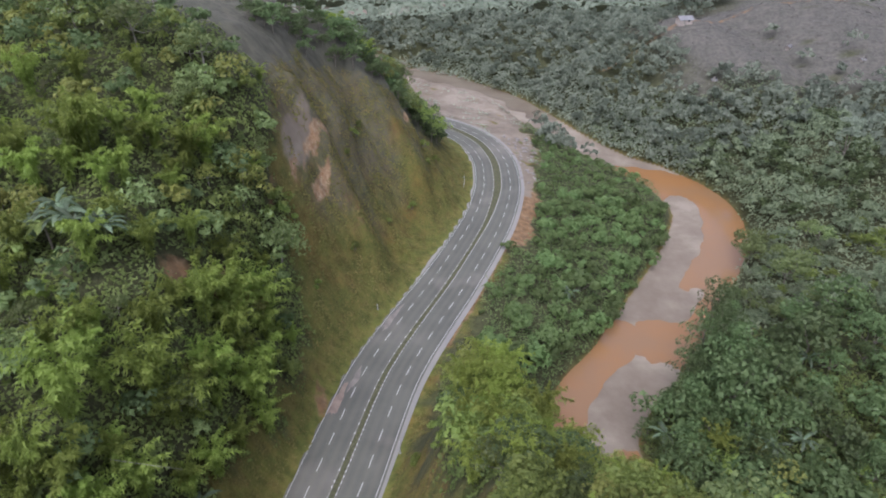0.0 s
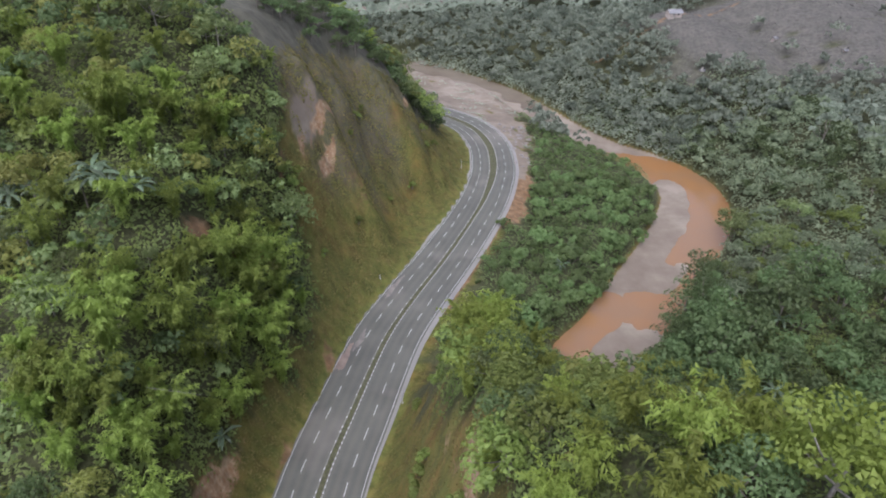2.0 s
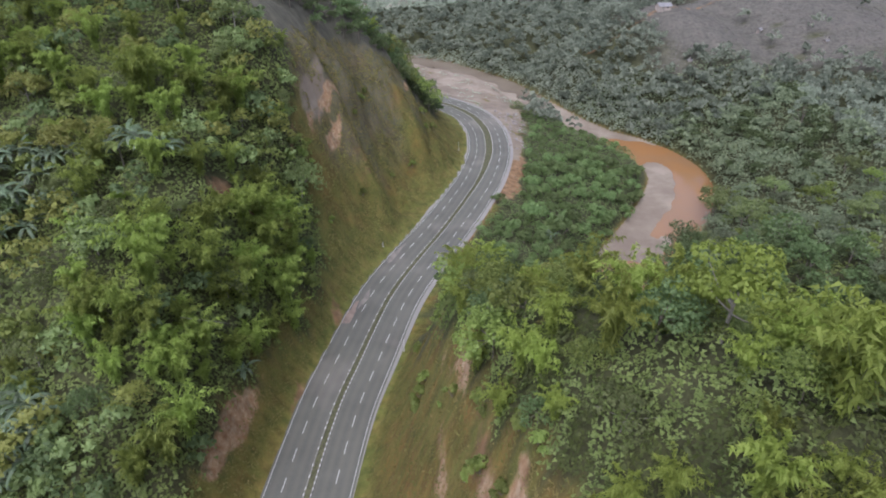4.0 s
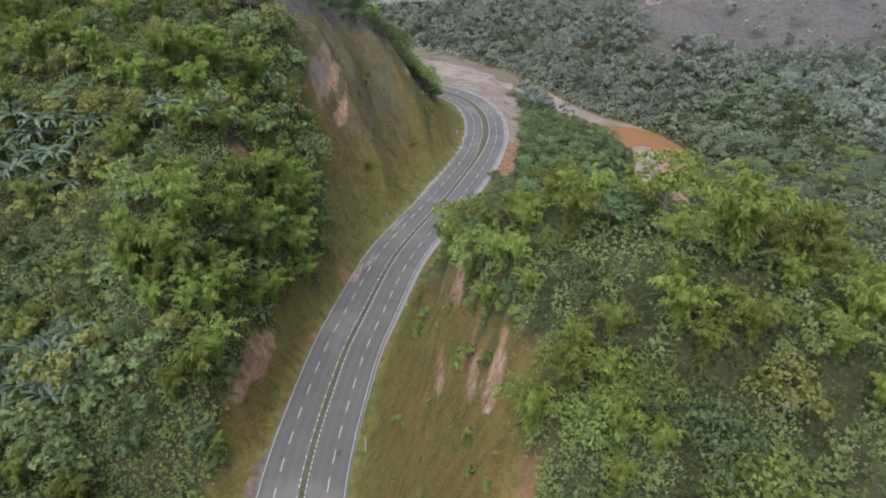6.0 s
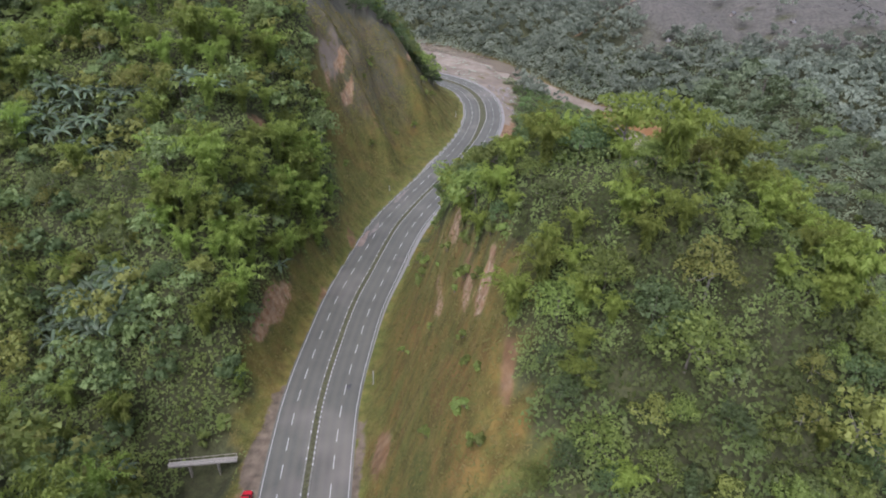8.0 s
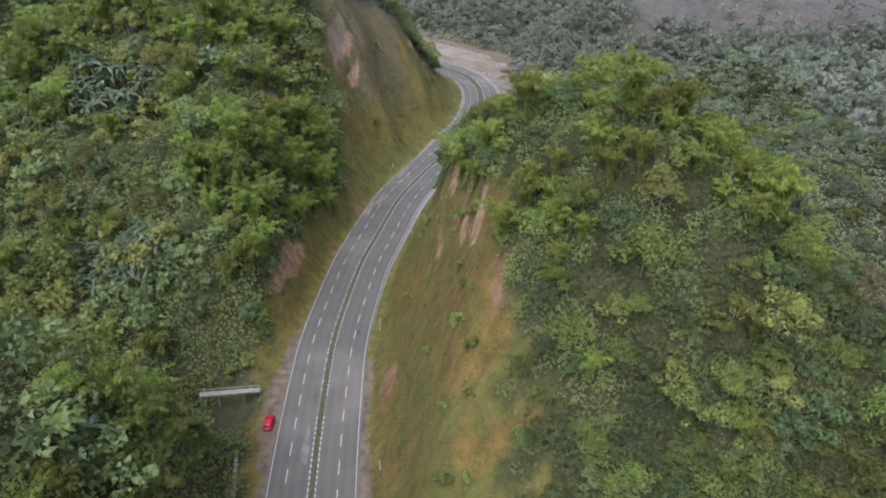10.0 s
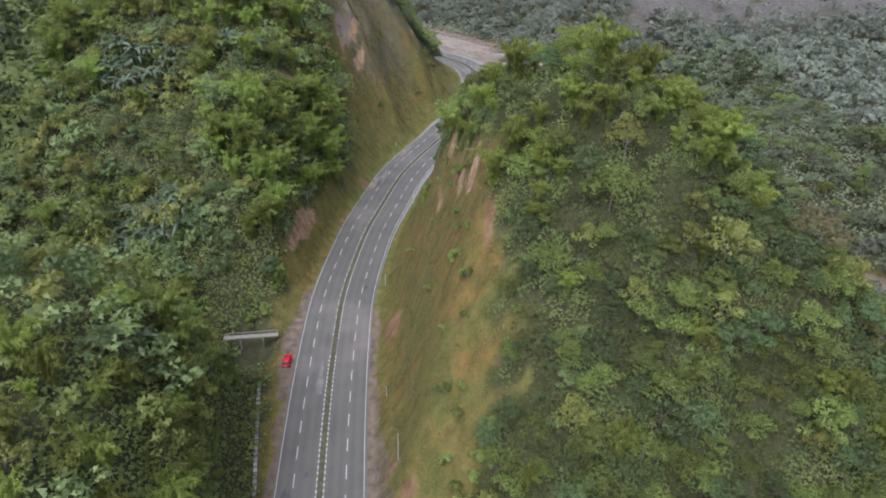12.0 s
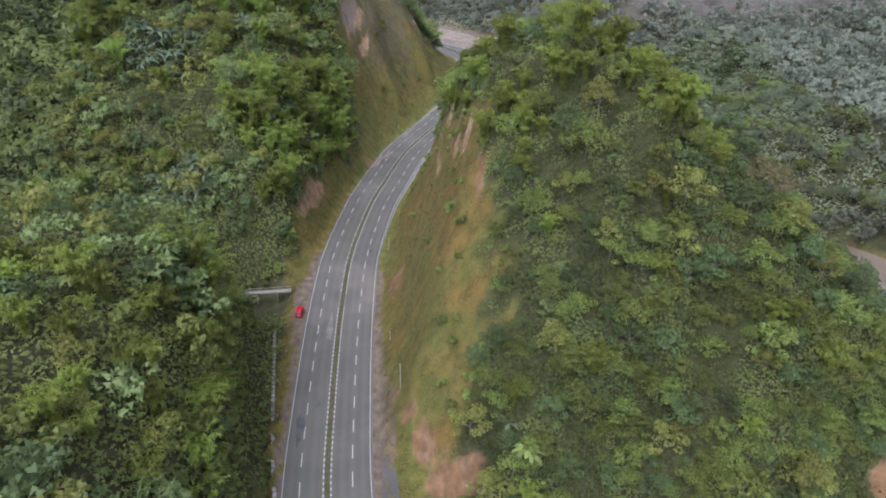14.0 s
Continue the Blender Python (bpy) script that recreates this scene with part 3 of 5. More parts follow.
def beside(edge, add):
    return lambda s: edge(s) + add


def surface(ob):
    """Marks how far across the carriageway each corner lies."""
    ob.data.attributes.new("across", "FLOAT", "POINT").data.foreach_set("value", np.tile([0.0, 1.0, 1.0, 0.0], len(ob.data.vertices) // 4))


def apron(s, a, b, wide):
    return wide * float(smoothstep(a, b, s))


surface(part("carriageway", mesh("carriageway", *strip(ROAD, START, END, left_edge, lambda s: -half_median(s) - 0.25, 0.06, 0.3), ASPHALT), road))
surface(part("carriageway", mesh("carriageway", *strip(ROAD, START, END, lambda s: half_median(s) + 0.25, right_edge, 0.06, 0.3), ASPHALT), road))
part("shoulder", mesh("shoulder", *strip(ROAD, 122, END, right_edge, lambda s: right_edge(s) + apron(s, 120, 215, 1.2), 0.065, 0.3), SHOULDER), road, "pale concrete road shoulder")
part("shoulder", mesh("shoulder", *strip(ROAD, 192, 330, lambda s: left_edge(s) - apron(s, 180, 250, 1.4), left_edge, 0.065, 0.3), SHOULDER), road)
part("lay_by", mesh("lay_by", *strip(ROAD, 28, 76, lambda s: 9.3, lambda s: 9.34 + 2.5 * hump(s, 10, 30, 56, 76), 0.05, 0.3), SHOULDER_OLD), road, "worn grey strip of old asphalt beside the road")
part("median", mesh("median", *strip(ROAD, START, END, lambda s: -half_median(s), half_median, 0.2, 0.4), SOIL), road, "narrow strip of soil and grass")
for side in (-1, 1):
    part("kerb", mesh("kerb", *strip(ROAD, START, END, lambda s: side * half_median(s) - (0.25 if side < 0 else 0), lambda s: side * half_median(s) + (0.25 if side > 0 else 0), 0.26, 0.45), KERB_DARK), road)
for edge, o in ((left_edge, 0.45), (right_edge, -0.5)):
    part("edge_line", mesh("edge_line", *strip(ROAD, START, END, beside(edge, o - 0.055), beside(edge, o + 0.055), 0.068, 0.012), PAINT_WHITE), road)
# the river: one sheet of muddy water in its channel
river = tagged(new("water"), "muddy orange-brown river water", "river", kind="structure")
part("upstream", mesh("upstream", *strip(RIVER, float(RIVER.s[0]), 258, -14, 14, RIVER_Z, 0.4, 4), SILT_HAZE_WATER), river, "grey-brown silty shallows")
part("downstream", mesh("downstream", *strip(RIVER, 258, 470, -14, 14, RIVER_Z, 0.4, 4), WATER), river)
# haze over this reach is put into its grey water colour
part("lower_reach", mesh("lower_reach", *strip(RIVER, 470, float(RIVER.s[-1]), -14, 14, RIVER_Z, 0.4, 4), SILT_HAZE_WATER), river, "lower river water, greyed for haze")
tagged(new("water_far", mesh("water_far", *strip(FAR_RIVER, 0, float(FAR_RIVER.s[-1]), -9, 9, -6.6, 0.3, 10), WATER)), "distant muddy river between gravel banks", "river", kind="structure")


# ---- plants ----
def cards(at, out, length, width, droop, r, turn=0.7):
    """Folded leaf sprays: at, the places; out, the way each one grows; two faces each, sharing the midrib."""
    n = len(at)
    out = out + r.normal(0, turn, (n, 3))
    out[:, 2] -= droop
    out /= np.linalg.norm(out, axis=1)[:, None] + 1e-9
    side = np.cross(out, r.normal(0, 1, (n, 3)) * [0.45, 0.45, 1.0])
    side /= np.linalg.norm(side, axis=1)[:, None] + 1e-9
    up = np.cross(side, out)
    size = r.uniform(0.65, 1.35, (n, 1))
    l, w = length * size, width * size * 0.5
    a = at - out * l * 0.4
    tip = at + out * l * 0.6 - [0, 0, 0.12] * l
    mid = at + 0.05 * l * out
    v = np.stack([a, mid + side * w - up * w * 0.35, tip, mid - side * w - up * w * 0.35], 1).reshape(-1, 3)
    f = (np.arange(n)[:, None] * 4 + np.arange(4)).tolist()
    return v, f


def blades(at, out, length, width, droop, r, turn=0.45):
    """Slender hanging leaf sprays, one face each."""
    n = len(at)
    out = out + r.normal(0, turn, (n, 3))
    out[:, 2] -= droop
    out /= np.linalg.norm(out, axis=1)[:, None] + 1e-9
    side = np.cross(out, r.normal(0, 1, (n, 3)) * [0.5, 0.5, 1.0])
    side /= np.linalg.norm(side, axis=1)[:, None] + 1e-9
    size = r.uniform(0.6, 1.4, (n, 1))
    l, w = length * size, width * size * 0.5
    v = np.stack([at - out * l * 0.4 + side * w, at + out * l * 0.6 - [0, 0, 0.15] * l, at - out * l * 0.3 - side * w], 1).reshape(-1, 3)
    return v, (np.arange(n)[:, None] * 3 + np.arange(3)).tolist()


def scales(at, face, length, width, droop, r, turn=0.4):
    """Leaf sprays that overlap like shingles: each faces outward and hangs a little, one face each."""
    n = len(at)
    face = face / (np.linalg.norm(face, axis=1)[:, None] + 1e-9) + r.normal(0, turn, (n, 3)) + [0, 0, 0.25]
    face /= np.linalg.norm(face, axis=1)[:, None] + 1e-9
    way = np.cross(face, r.normal(0, 1, (n, 3)))
    way /= np.linalg.norm(way, axis=1)[:, None] + 1e-9
    way = way + [0, 0, -droop]
    way /= np.linalg.norm(way, axis=1)[:, None] + 1e-9
    side = np.cross(face, way)
    side /= np.linalg.norm(side, axis=1)[:, None] + 1e-9
    size = r.uniform(0.6, 1.4, (n, 1))
    l, w = length * size, width * size * 0.5
    v = np.stack([at - way * l * 0.4 + side * w, at + way * l * 0.6, at - way * l * 0.3 - side * w], 1).reshape(-1, 3)
    return v, (np.arange(n)[:, None] * 3 + np.arange(3)).tolist()


def canopy(x, y, step, seed):
    """Height, 0 to 1, of a closed cover of rounded crowns about step metres apart, and the way it faces."""
    t = np.random.default_rng(seed).uniform(0, 1, (61, 61, 4))

    def top(px, py):
        i, j, h = np.floor(px / step).astype(int), np.floor(py / step).astype(int), np.zeros(len(px))
        for a in (-1, 0, 1):
            for b in (-1, 0, 1):
                c = t[(i + a) % 61, (j + b) % 61]
                q = ((px - (i + a + c[:, 0]) * step) ** 2 + (py - (j + b + c[:, 1]) * step) ** 2) / (step * (0.6 + 0.6 * c[:, 2])) ** 2
                h = np.maximum(h, (0.4 + 0.6 * c[:, 3]) * np.clip(1 - q, 0, 1) ** 0.6)
        return h

    h, e = top(x, y), 0.06 * step
    return h, (top(x + e, y) - h) / e, (top(x, y + e) - h) / e


def tube(points, radii, sides=6):
    """A tapering limb through the points."""
    p = np.array(points, float)
    t = np.gradient(p, axis=0)
    t /= np.linalg.norm(t, axis=1)[:, None] + 1e-9
    a = np.cross(t, [0.31, 0.95, 0.07])
    a /= np.linalg.norm(a, axis=1)[:, None] + 1e-9
    b = np.cross(t, a)
    ang = np.linspace(0, 2 * np.pi, sides, endpoint=False)
    v = (p[:, None] + (np.cos(ang)[None, :, None] * a[:, None] + np.sin(ang)[None, :, None] * b[:, None]) * np.array(radii)[:, None, None]).reshape(-1, 3)
    f = [(i * sides + k, i * sides + (k + 1) % sides, (i + 1) * sides + (k + 1) % sides, (i + 1) * sides + k) for i in range(len(p) - 1) for k in range(sides)]
    return v, f + [tuple((len(p) - 1) * sides + k for k in range(sides))]


def joined(bits):
    v, f, n = [], [], 0
    for bv, bf in bits:
        v.append(np.asarray(bv, float))
        f += [tuple(i + n for i in q) for q in bf]
        n += len(bv)
    return np.vstack(v), f


def lobes_of(r, tall, wide, count, flat):
    """Middles and sizes of the leaf masses of a crown."""
    ang, rad = r.uniform(0, 6.28, count) + np.arange(count) * 2.4, np.sqrt(np.r_[0.0, 0.12, 0.15, r.uniform(0.05, 1, count - 3)])
    x, y = np.cos(ang) * rad * wide, np.sin(ang) * rad * wide
    z = tall * (0.95 - 0.5 * flat * rad**2) - r.uniform(0, 0.42, count) * tall * (1 - 0.4 * flat)
    return np.stack([x, y, z], 1), wide * r.uniform(0.28, 0.5, count) * (1.05 - 0.35 * rad)


def make_tree(kind, seed, tall, wide, lobes, each, leaf, mats, flat=0.6, droop=0.25, label="", girth=1.0):
    """A tapered trunk with limbs to the leaf masses, and the crown of many sprays."""
    r = np.random.default_rng(seed)
    tree = tagged(new(kind), label, "tree")
    mid, size = lobes_of(r, tall, wide, lobes, flat)
    lean = r.normal(0, 0.05 * tall, 2)
    fork = np.array([lean[0] * 0.5, lean[1] * 0.5, tall * 0.45])
    wood = [tube([(0, 0, -1.2), (lean[0] * 0.2, lean[1] * 0.2, tall * 0.2), fork, (lean[0], lean[1], tall * 0.62)], [0.024 * tall * girth, 0.02 * tall * girth, 0.014 * tall * girth, 0.006 * tall * girth], 4)]
    for m, s in list(zip(mid, size))[3:8]:
        wood.append(tube([fork * r.uniform(0.75, 1.0), fork * 0.45 + m * 0.5 + [0, 0, -0.06 * tall], m - [0, 0, s * 0.2]], [0.012 * tall, 0.008 * tall, 0.003 * tall], 3))
    part("trunk", mesh("trunk", *joined(wood), mats[0], True), tree)
    at, out = [], []
    for m, s in zip(mid, size):
        n = int(1.5 * each * (s / size.mean()) ** 1.6)
        g = r.normal(0, 1, (n, 3))
        g[:, 2] = np.abs(g[:, 2]) * 0.9 - 0.35
        g /= np.linalg.norm(g, axis=1)[:, None]
        at.append(m + g * s * r.uniform(0.72, 1.08, (n, 1)) * [1, 1, 0.75])
        out.append(g)
    part("crown", mesh("crown", *scales(np.vstack(at), np.vstack(out), leaf[0] * 0.88, leaf[1] * 0.92, droop, r), mats[1]), tree)
    return tree


def make_bamboo(seed, tall, culms, sprays, label, leaf=(0.81, 0.28), kind="bamboo_clump", mat=LEAF_BAMBOO):
    """A clump of culms that arch outward, feathered with narrow hanging leaf sprays."""
    r = np.random.default_rng(seed)
    clump = tagged(new(kind), label, "bamboo")
    wood, at, out = [], [], []
    for k in range(culms):
        a = 2.4 * k + r.uniform(-0.3, 0.3)
        reach, h = tall * r.uniform(0.08, 0.55), tall * r.uniform(0.7, 1.08)
        way = np.array([math.cos(a), math.sin(a), 0])
        t = np.linspace(0, 1, 7)
        line = way * (0.3 + reach * t[:, None] ** 2.2) + np.array([0, 0, 1]) * (h * np.sin(t * 1.75)[:, None] / math.sin(1.57))
        line[0, 2] = -1
        if k % 2:
            wood.append(tube(line[::2], np.linspace(0.055, 0.012, 4), 3))
        u = r.uniform(0.06, 1.0, sprays) ** 0.75
        p = np.stack([np.interp(u, t, line[:, j]) for j in range(3)], 1)
        g = r.normal(0, 1, (sprays, 3)) * [1, 1, 0.55]
        g /= np.linalg.norm(g, axis=1)[:, None]
        at.append(p + g * r.uniform(0.1, 1.0, (sprays, 1)) * (1.25 - 0.6 * u[:, None]) * tall * 0.085)
        out.append(g * 0.6 + way * 0.4)
    tagged(part("cane", mesh("cane", *joined(wood), CULM, True), clump), kind="stuff")
    part("foliage", mesh("foliage", *blades(np.vstack(at), np.vstack(out), *leaf, 0.45, r), mat), clump)
    return clump


def frond(length, width, rise, fall, steps=6):
    """One long leaf that rises from the stem and arches over, folded along its midrib."""
    t = np.linspace(0, 1, steps + 1)
    x, z = length * (t - 0.15 * t**3), length * (rise * t - fall * t**2.2)
    w = width * np.sin(np.pi * np.clip(t * 0.94 + 0.05, 0, 1)) ** 0.7 * 0.5
    v, f = [], []
    for k in range(steps + 1):
        v += [(x[k], -w[k], z[k] - w[k] * 0.3), (x[k], 0, z[k]), (x[k], w[k], z[k] - w[k] * 0.3)]
    for k in range(steps):
        a = 3 * k
        f += [(a, a + 3, a + 4, a + 1), (a + 1, a + 4, a + 5, a + 2)]
    return v, f


def make_fronds(kind, seed, stem, leaves, length, width, mats, label, category, rise=0.75, fall=0.75):
    r = np.random.default_rng(seed)
    plant = tagged(new(kind), label, category)
    part("stem", mesh("stem", *tube([(0, 0, -0.8), (0.05, 0, stem * 0.5), (0.08, 0.05, stem)], [0.16, 0.13, 0.09]), mats[0], True), plant)
    for k in range(leaves):
        me = mesh("leaf", *frond(length * r.uniform(0.75, 1.15), width * r.uniform(0.8, 1.15), rise * r.uniform(0.5, 1.3), fall * r.uniform(0.8, 1.25)), mats[1])
        leaf = part("leaf", me, plant)
        leaf.matrix_basis = pose(0.08, 0.05, stem * r.uniform(0.9, 1.0), 0, 0, k * 137.5 + r.uniform(-20, 20))
    return plant


def make_shrub(seed, wide, tall, count, leaf, mat, label):
    r = np.random.default_rng(seed)
    bush = tagged(new("shrub"), label, "shrub")
    mid, size = lobes_of(r, tall * 0.8, wide, 6, 0.8)
    part("stem", mesh("stem", *joined([tube([(0, 0, -0.5), m * [0.5, 0.5, 0.6], m], [0.06, 0.04, 0.015], 4) for m in mid[:5]]), BARK), bush)
    g = r.normal(0, 1, (count, 3))
    g[:, 2] = np.abs(g[:, 2]) - 0.3
    g /= np.linalg.norm(g, axis=1)[:, None]
    i = r.integers(0, 6, count)
    part("leaves", mesh("leaves", *scales(mid[i] + g * size[i, None] * r.uniform(0.6, 1.05, (count, 1)), g, leaf[0] * 1.05, leaf[1] * 1.15, 0.2, r), mat), bush)
    return bush


BROAD = [make_tree("broadleaf_tree", 11 + k, t, w, n, int(e * 1.45), (0.74, 0.55), (BARK, LEAF_TREE), 0.6, 0.25, "leafy green forest tree with a domed crown")
         for k, (t, w, n, e) in enumerate([(8.5, 4.6, 20, 19), (10.5, 5.2, 24, 18), (7.0, 4.2, 17, 20), (9.5, 4.3, 19, 20)])]
DARK = [make_tree("dark_tree", 31 + k, t, w, n, int(e * 1.2), (0.72, 0.53), (BARK, LEAF_DARK), 0.7, 0.15, "dense dark green forest tree")
        for k, (t, w, n, e) in enumerate([(9.0, 4.5, 21, 22), (7.5, 4.1, 18, 23), (10.5, 4.8, 23, 22)])]
OLIVE = [make_tree("olive_green_tree", 51 + k, t, w, n, int(e * 1.2), (0.68, 0.46), (BARK_PALE, LEAF_OLIVE), 0.5, 0.2, "yellowish olive-green tree with a loose crown")
         for k, (t, w, n, e) in enumerate([(8.0, 4.0, 17, 28), (9.5, 4.4, 20, 28)])]
PALE = [make_tree("pale_green_tree", 61 + k, t, w, n, int(e * 1.2), (0.64, 0.46), (BARK_PALE, LEAF_PALE), 0.75, 0.1, "greyish green tree with a flat layered crown")
        for k, (t, w, n, e) in enumerate([(9.0, 4.8, 20, 25), (7.5, 4.2, 17, 25), (11.0, 5.2, 22, 25)])]
BAMBOO = [make_bamboo(71 + k, t, c, s, "feathery light green bamboo clump with arching culms") for k, (t, c, s) in enumerate([(10.5, 20, 78), (9.0, 18, 78), (12.0, 22, 78), (8.0, 17, 78)])]
BANANA = [make_fronds("banana_plant", 91 + k, st, n, ln, w, (CULM, LEAF_BANANA), "grey-green banana plant with long arching leaves", "banana plant")
          for k, (st, n, ln, w) in enumerate([(2.6, 10, 2.9, 0.52), (3.4, 12, 3.3, 0.55), (2.0, 9, 2.5, 0.48)])]
FERN = make_fronds("tree_fern", 99, 4.0, 14, 3.0, 0.8, (BARK, LEAF_FERN), "yellow-green tree fern with a flat star of fronds", "tree fern", 0.35, 0.5)
SHRUB = [make_shrub(111 + k, w, t, c, lf, LEAF_SHRUB, "low dense green shrub") for k, (w, t, c, lf) in enumerate([(1.9, 2.4, 300, (0.46, 0.32)), (1.4, 1.7, 220, (0.42, 0.3)), (2.4, 2.9, 380, (0.52, 0.34))])]
SLOPE_SHRUB = [make_shrub(121 + k, w, t, c, lf, LEAF_TREE, "small green shrub on the grassy slope") for k, (w, t, c, lf) in enumerate([(1.7, 2.0, 260, (0.42, 0.3)), (1.3, 1.5, 200, (0.38, 0.28))])]
USED = set()


def plant(model, x, y, size=1.0, turn=None, z=None, squash=1.0):
    """Stands a plant on the ground: the model itself first, then copies of it."""
    turn = rng.uniform(0, 360) if turn is None else turn
    z = float(land(x, y)) if z is None else z
    m = pose(x, y, z, 0, 0, turn) @ Matrix.Diagonal((size, size, size * squash, 1))
    if model.name in USED:
        return copy_thing(model, m)
    USED.add(model.name)
    model.matrix_basis = m
    return model


def scatter(x0, x1, y0, y1, step, seed):
    """Places on a shaken grid."""
    r = np.random.default_rng(seed)
    gx, gy = np.meshgrid(np.arange(x0, x1, step), np.arange(y0, y1, step))
    gx = gx + (np.arange(gx.shape[0])[:, None] % 2) * step * 0.5
    return (gx + r.uniform(-0.42, 0.42, gx.shape) * step).ravel(), (gy + r.uniform(-0.42, 0.42, gy.shape) * step).ravel()


def bamboo_share(x, y):
    b = np.maximum.reduce([1.3 * blob(x, y, 22, 3, 34, 19, -20), 1.4 * blob(x, y, 8, 58, 20, 26), 1.3 * blob(x, y, -54, 50, 15, 20), 1.2 * blob(x, y, -44, 78, 9, 20), 1.0 * blob(x, y, -54, -34, 28, 34),
                           1.0 * blob(x, y, -64, 92, 16, 24), 0.8 * blob(x, y, -100, 95, 25, 30), 0.6 * blob(x, y, -70, 12, 18, 10), 0.5 * blob(x, y, 100, 150, 30, 30)])
    return np.clip(b, 0.08, 0.92)


def banana_zone(x, y):
    return np.maximum.reduce([blob(x, y, -88, 72, 14, 11), blob(x, y, -68, 78, 6, 4), 0.9 * blob(x, y, -75, 35, 12, 8), 0.8 * blob(x, y, -58, 76, 4, 4)])


LONE = [(10.5, 10, 4.5), (15.5, 9.5, 4), (6.4, 3, 4.5), (20.3, -11, 4), (15, -12.7, 4), (49.5, -15.5, 4), (-53, 37, 4), (-49, 38.5, 3.5), (-59, 36, 3.5)]


def kept_open(x, y):
    """Places without wild trees: the gully with its footbridge, the ditch, round the trees that stand out."""
    if any((x - a) ** 2 + (y - b) ** 2 < r * r for a, b, r in LONE):
        return True
    d, _, far = DITCH.near(np.array([x]), np.array([y]))
    return (-61 < x < -41 and 3 < y < 21) or (far[0] < 4.8 and d[0] > -4.8)


# woods that can be told apart tree by tree: both hillsides and the far bank of the river
counts, spare = {}, []


def finer(kind, seed, sizes, leaf, mats, flat, droop, label):
    return [make_tree(kind, seed + k, t, w, n, e, leaf, mats, flat, droop, label) for k, (t, w, n, e) in enumerate(sizes)]


NEAR = {"giant": [make_bamboo(371 + k, t, c, 84, "tall yellow-green bamboo clump with feathery plumes", (0.72, 0.26), "giant_bamboo", LEAF_GIANT) for k, (t, c) in enumerate([(10.5, 23), (9.0, 21), (8.0, 19)])],
        "broad": finer("broadleaf_tree", 311, [(8.5, 4.4, 20, 48), (10, 4.9, 22, 48), (7, 4.0, 17, 50)], (0.5, 0.39), (BARK, LEAF_TREE), 0.6, 0.25, "leafy green forest tree with a domed crown"),
        "dark": finer("dark_tree", 331, [(9, 4.4, 20, 44), (7.5, 4.0, 18, 44)], (0.55, 0.42), (BARK, LEAF_DARK), 0.7, 0.15, "dense dark green forest tree"),
        "olive": finer("olive_green_tree", 351, [(8, 3.9, 17, 40), (9.5, 4.3, 20, 40)], (0.55, 0.41), (BARK_PALE, LEAF_OLIVE), 0.5, 0.2, "yellowish olive-green tree with a loose crown"),
        "pale": finer("pale_green_tree", 361, [(9, 4.6, 20, 52), (7.5, 4.1, 17, 52)], (0.5, 0.38), (BARK_PALE, LEAF_PALE), 0.75, 0.1, "greyish green tree with a flat layered crown")}


def wood(x0, x1, y0, y1, step, seed, dark=0.35, small=1.0, bank=False):
    r = np.random.default_rng(seed + 500)
    xs, ys = scatter(x0, x1, y0, y1, step * 0.72, seed)
    wm, bare, stony, brown = masks(xs, ys)
    bb, steep = bamboo_share(xs, ys), slope_of(xs, ys)
    d, _, _ = ROAD.near(xs, ys)
    if bank:
        wm = wm * (RIVER.near(xs, ys)[0] < 0)
    for x, y, w, b, q, st, bm, dd in zip(xs, ys, wm, bare, bb, steep, brown, d):
        if r.uniform() > 0.5 * math.sqrt(1 + st * st):
            continue
        if banana_zone(x, y) > 0.5 and r.uniform() < 0.7:
            continue
        if w < 0.55 or b > 0.45 or bm > 0.5 or abs(dd) < 11.5 or kept_open(x, y):
            continue
        pick = r.uniform()
        if x > -20 and y < -12:
            q = 0.5 * q + 0.06
        if pick < 0.9 * q and not bank:
            kind, models, size = ("giant" if x > -20 or y < 4 else "bamboo"), BAMBOO, r.uniform(0.7, 1.05)
        elif bank:
            kind, models, size = ("shaded", SHADE_TONED, r.uniform(0.7, 1.15)) if y < 118 and x < 100 else ("bank", BANK, r.uniform(0.6, 1.15))
        else:
            pick = r.uniform()
            # more dark trees about the left gully stand in for its shade
            if pick < dark + (0.12 if x > -20 and y < -12 else 0.35 if x < -45 and 0 < y < 42 else 0):
                kind, models, size = "dark", DARK, r.uniform(0.6, 1.0)
            elif pick < dark + (0.24 if x > -20 else 0.13):
                kind, models, size = "olive", OLIVE, r.uniform(0.6, 1.0)
            elif pick < dark + (0.32 if x > -20 else 0.34):
                kind, models, size = "pale", PALE, r.uniform(0.6, 1.0)
            else:
                kind, models, size = "broad", BROAD, r.uniform(0.55, 1.0)
        size *= r.choice([0.75, 0.9, 1.05, 1.3])
        if (x > -20 and y < 90) or kind == "giant":
            models = NEAR.get(kind, models)
        if abs(dd) < 18:
            size = min(0.7 * size, 0.75)
        if counts.get(kind, 0) >= (200 if bank else 285 if kind == "giant" else 245 if kind == "bamboo" else 270):
            spare.append((x, y, 9 * size * small, "bank" if bank else kind))
            continue
        counts[kind] = counts.get(kind, 0) + 1
        plant(models[r.integers(len(models))], x, y, small * size)


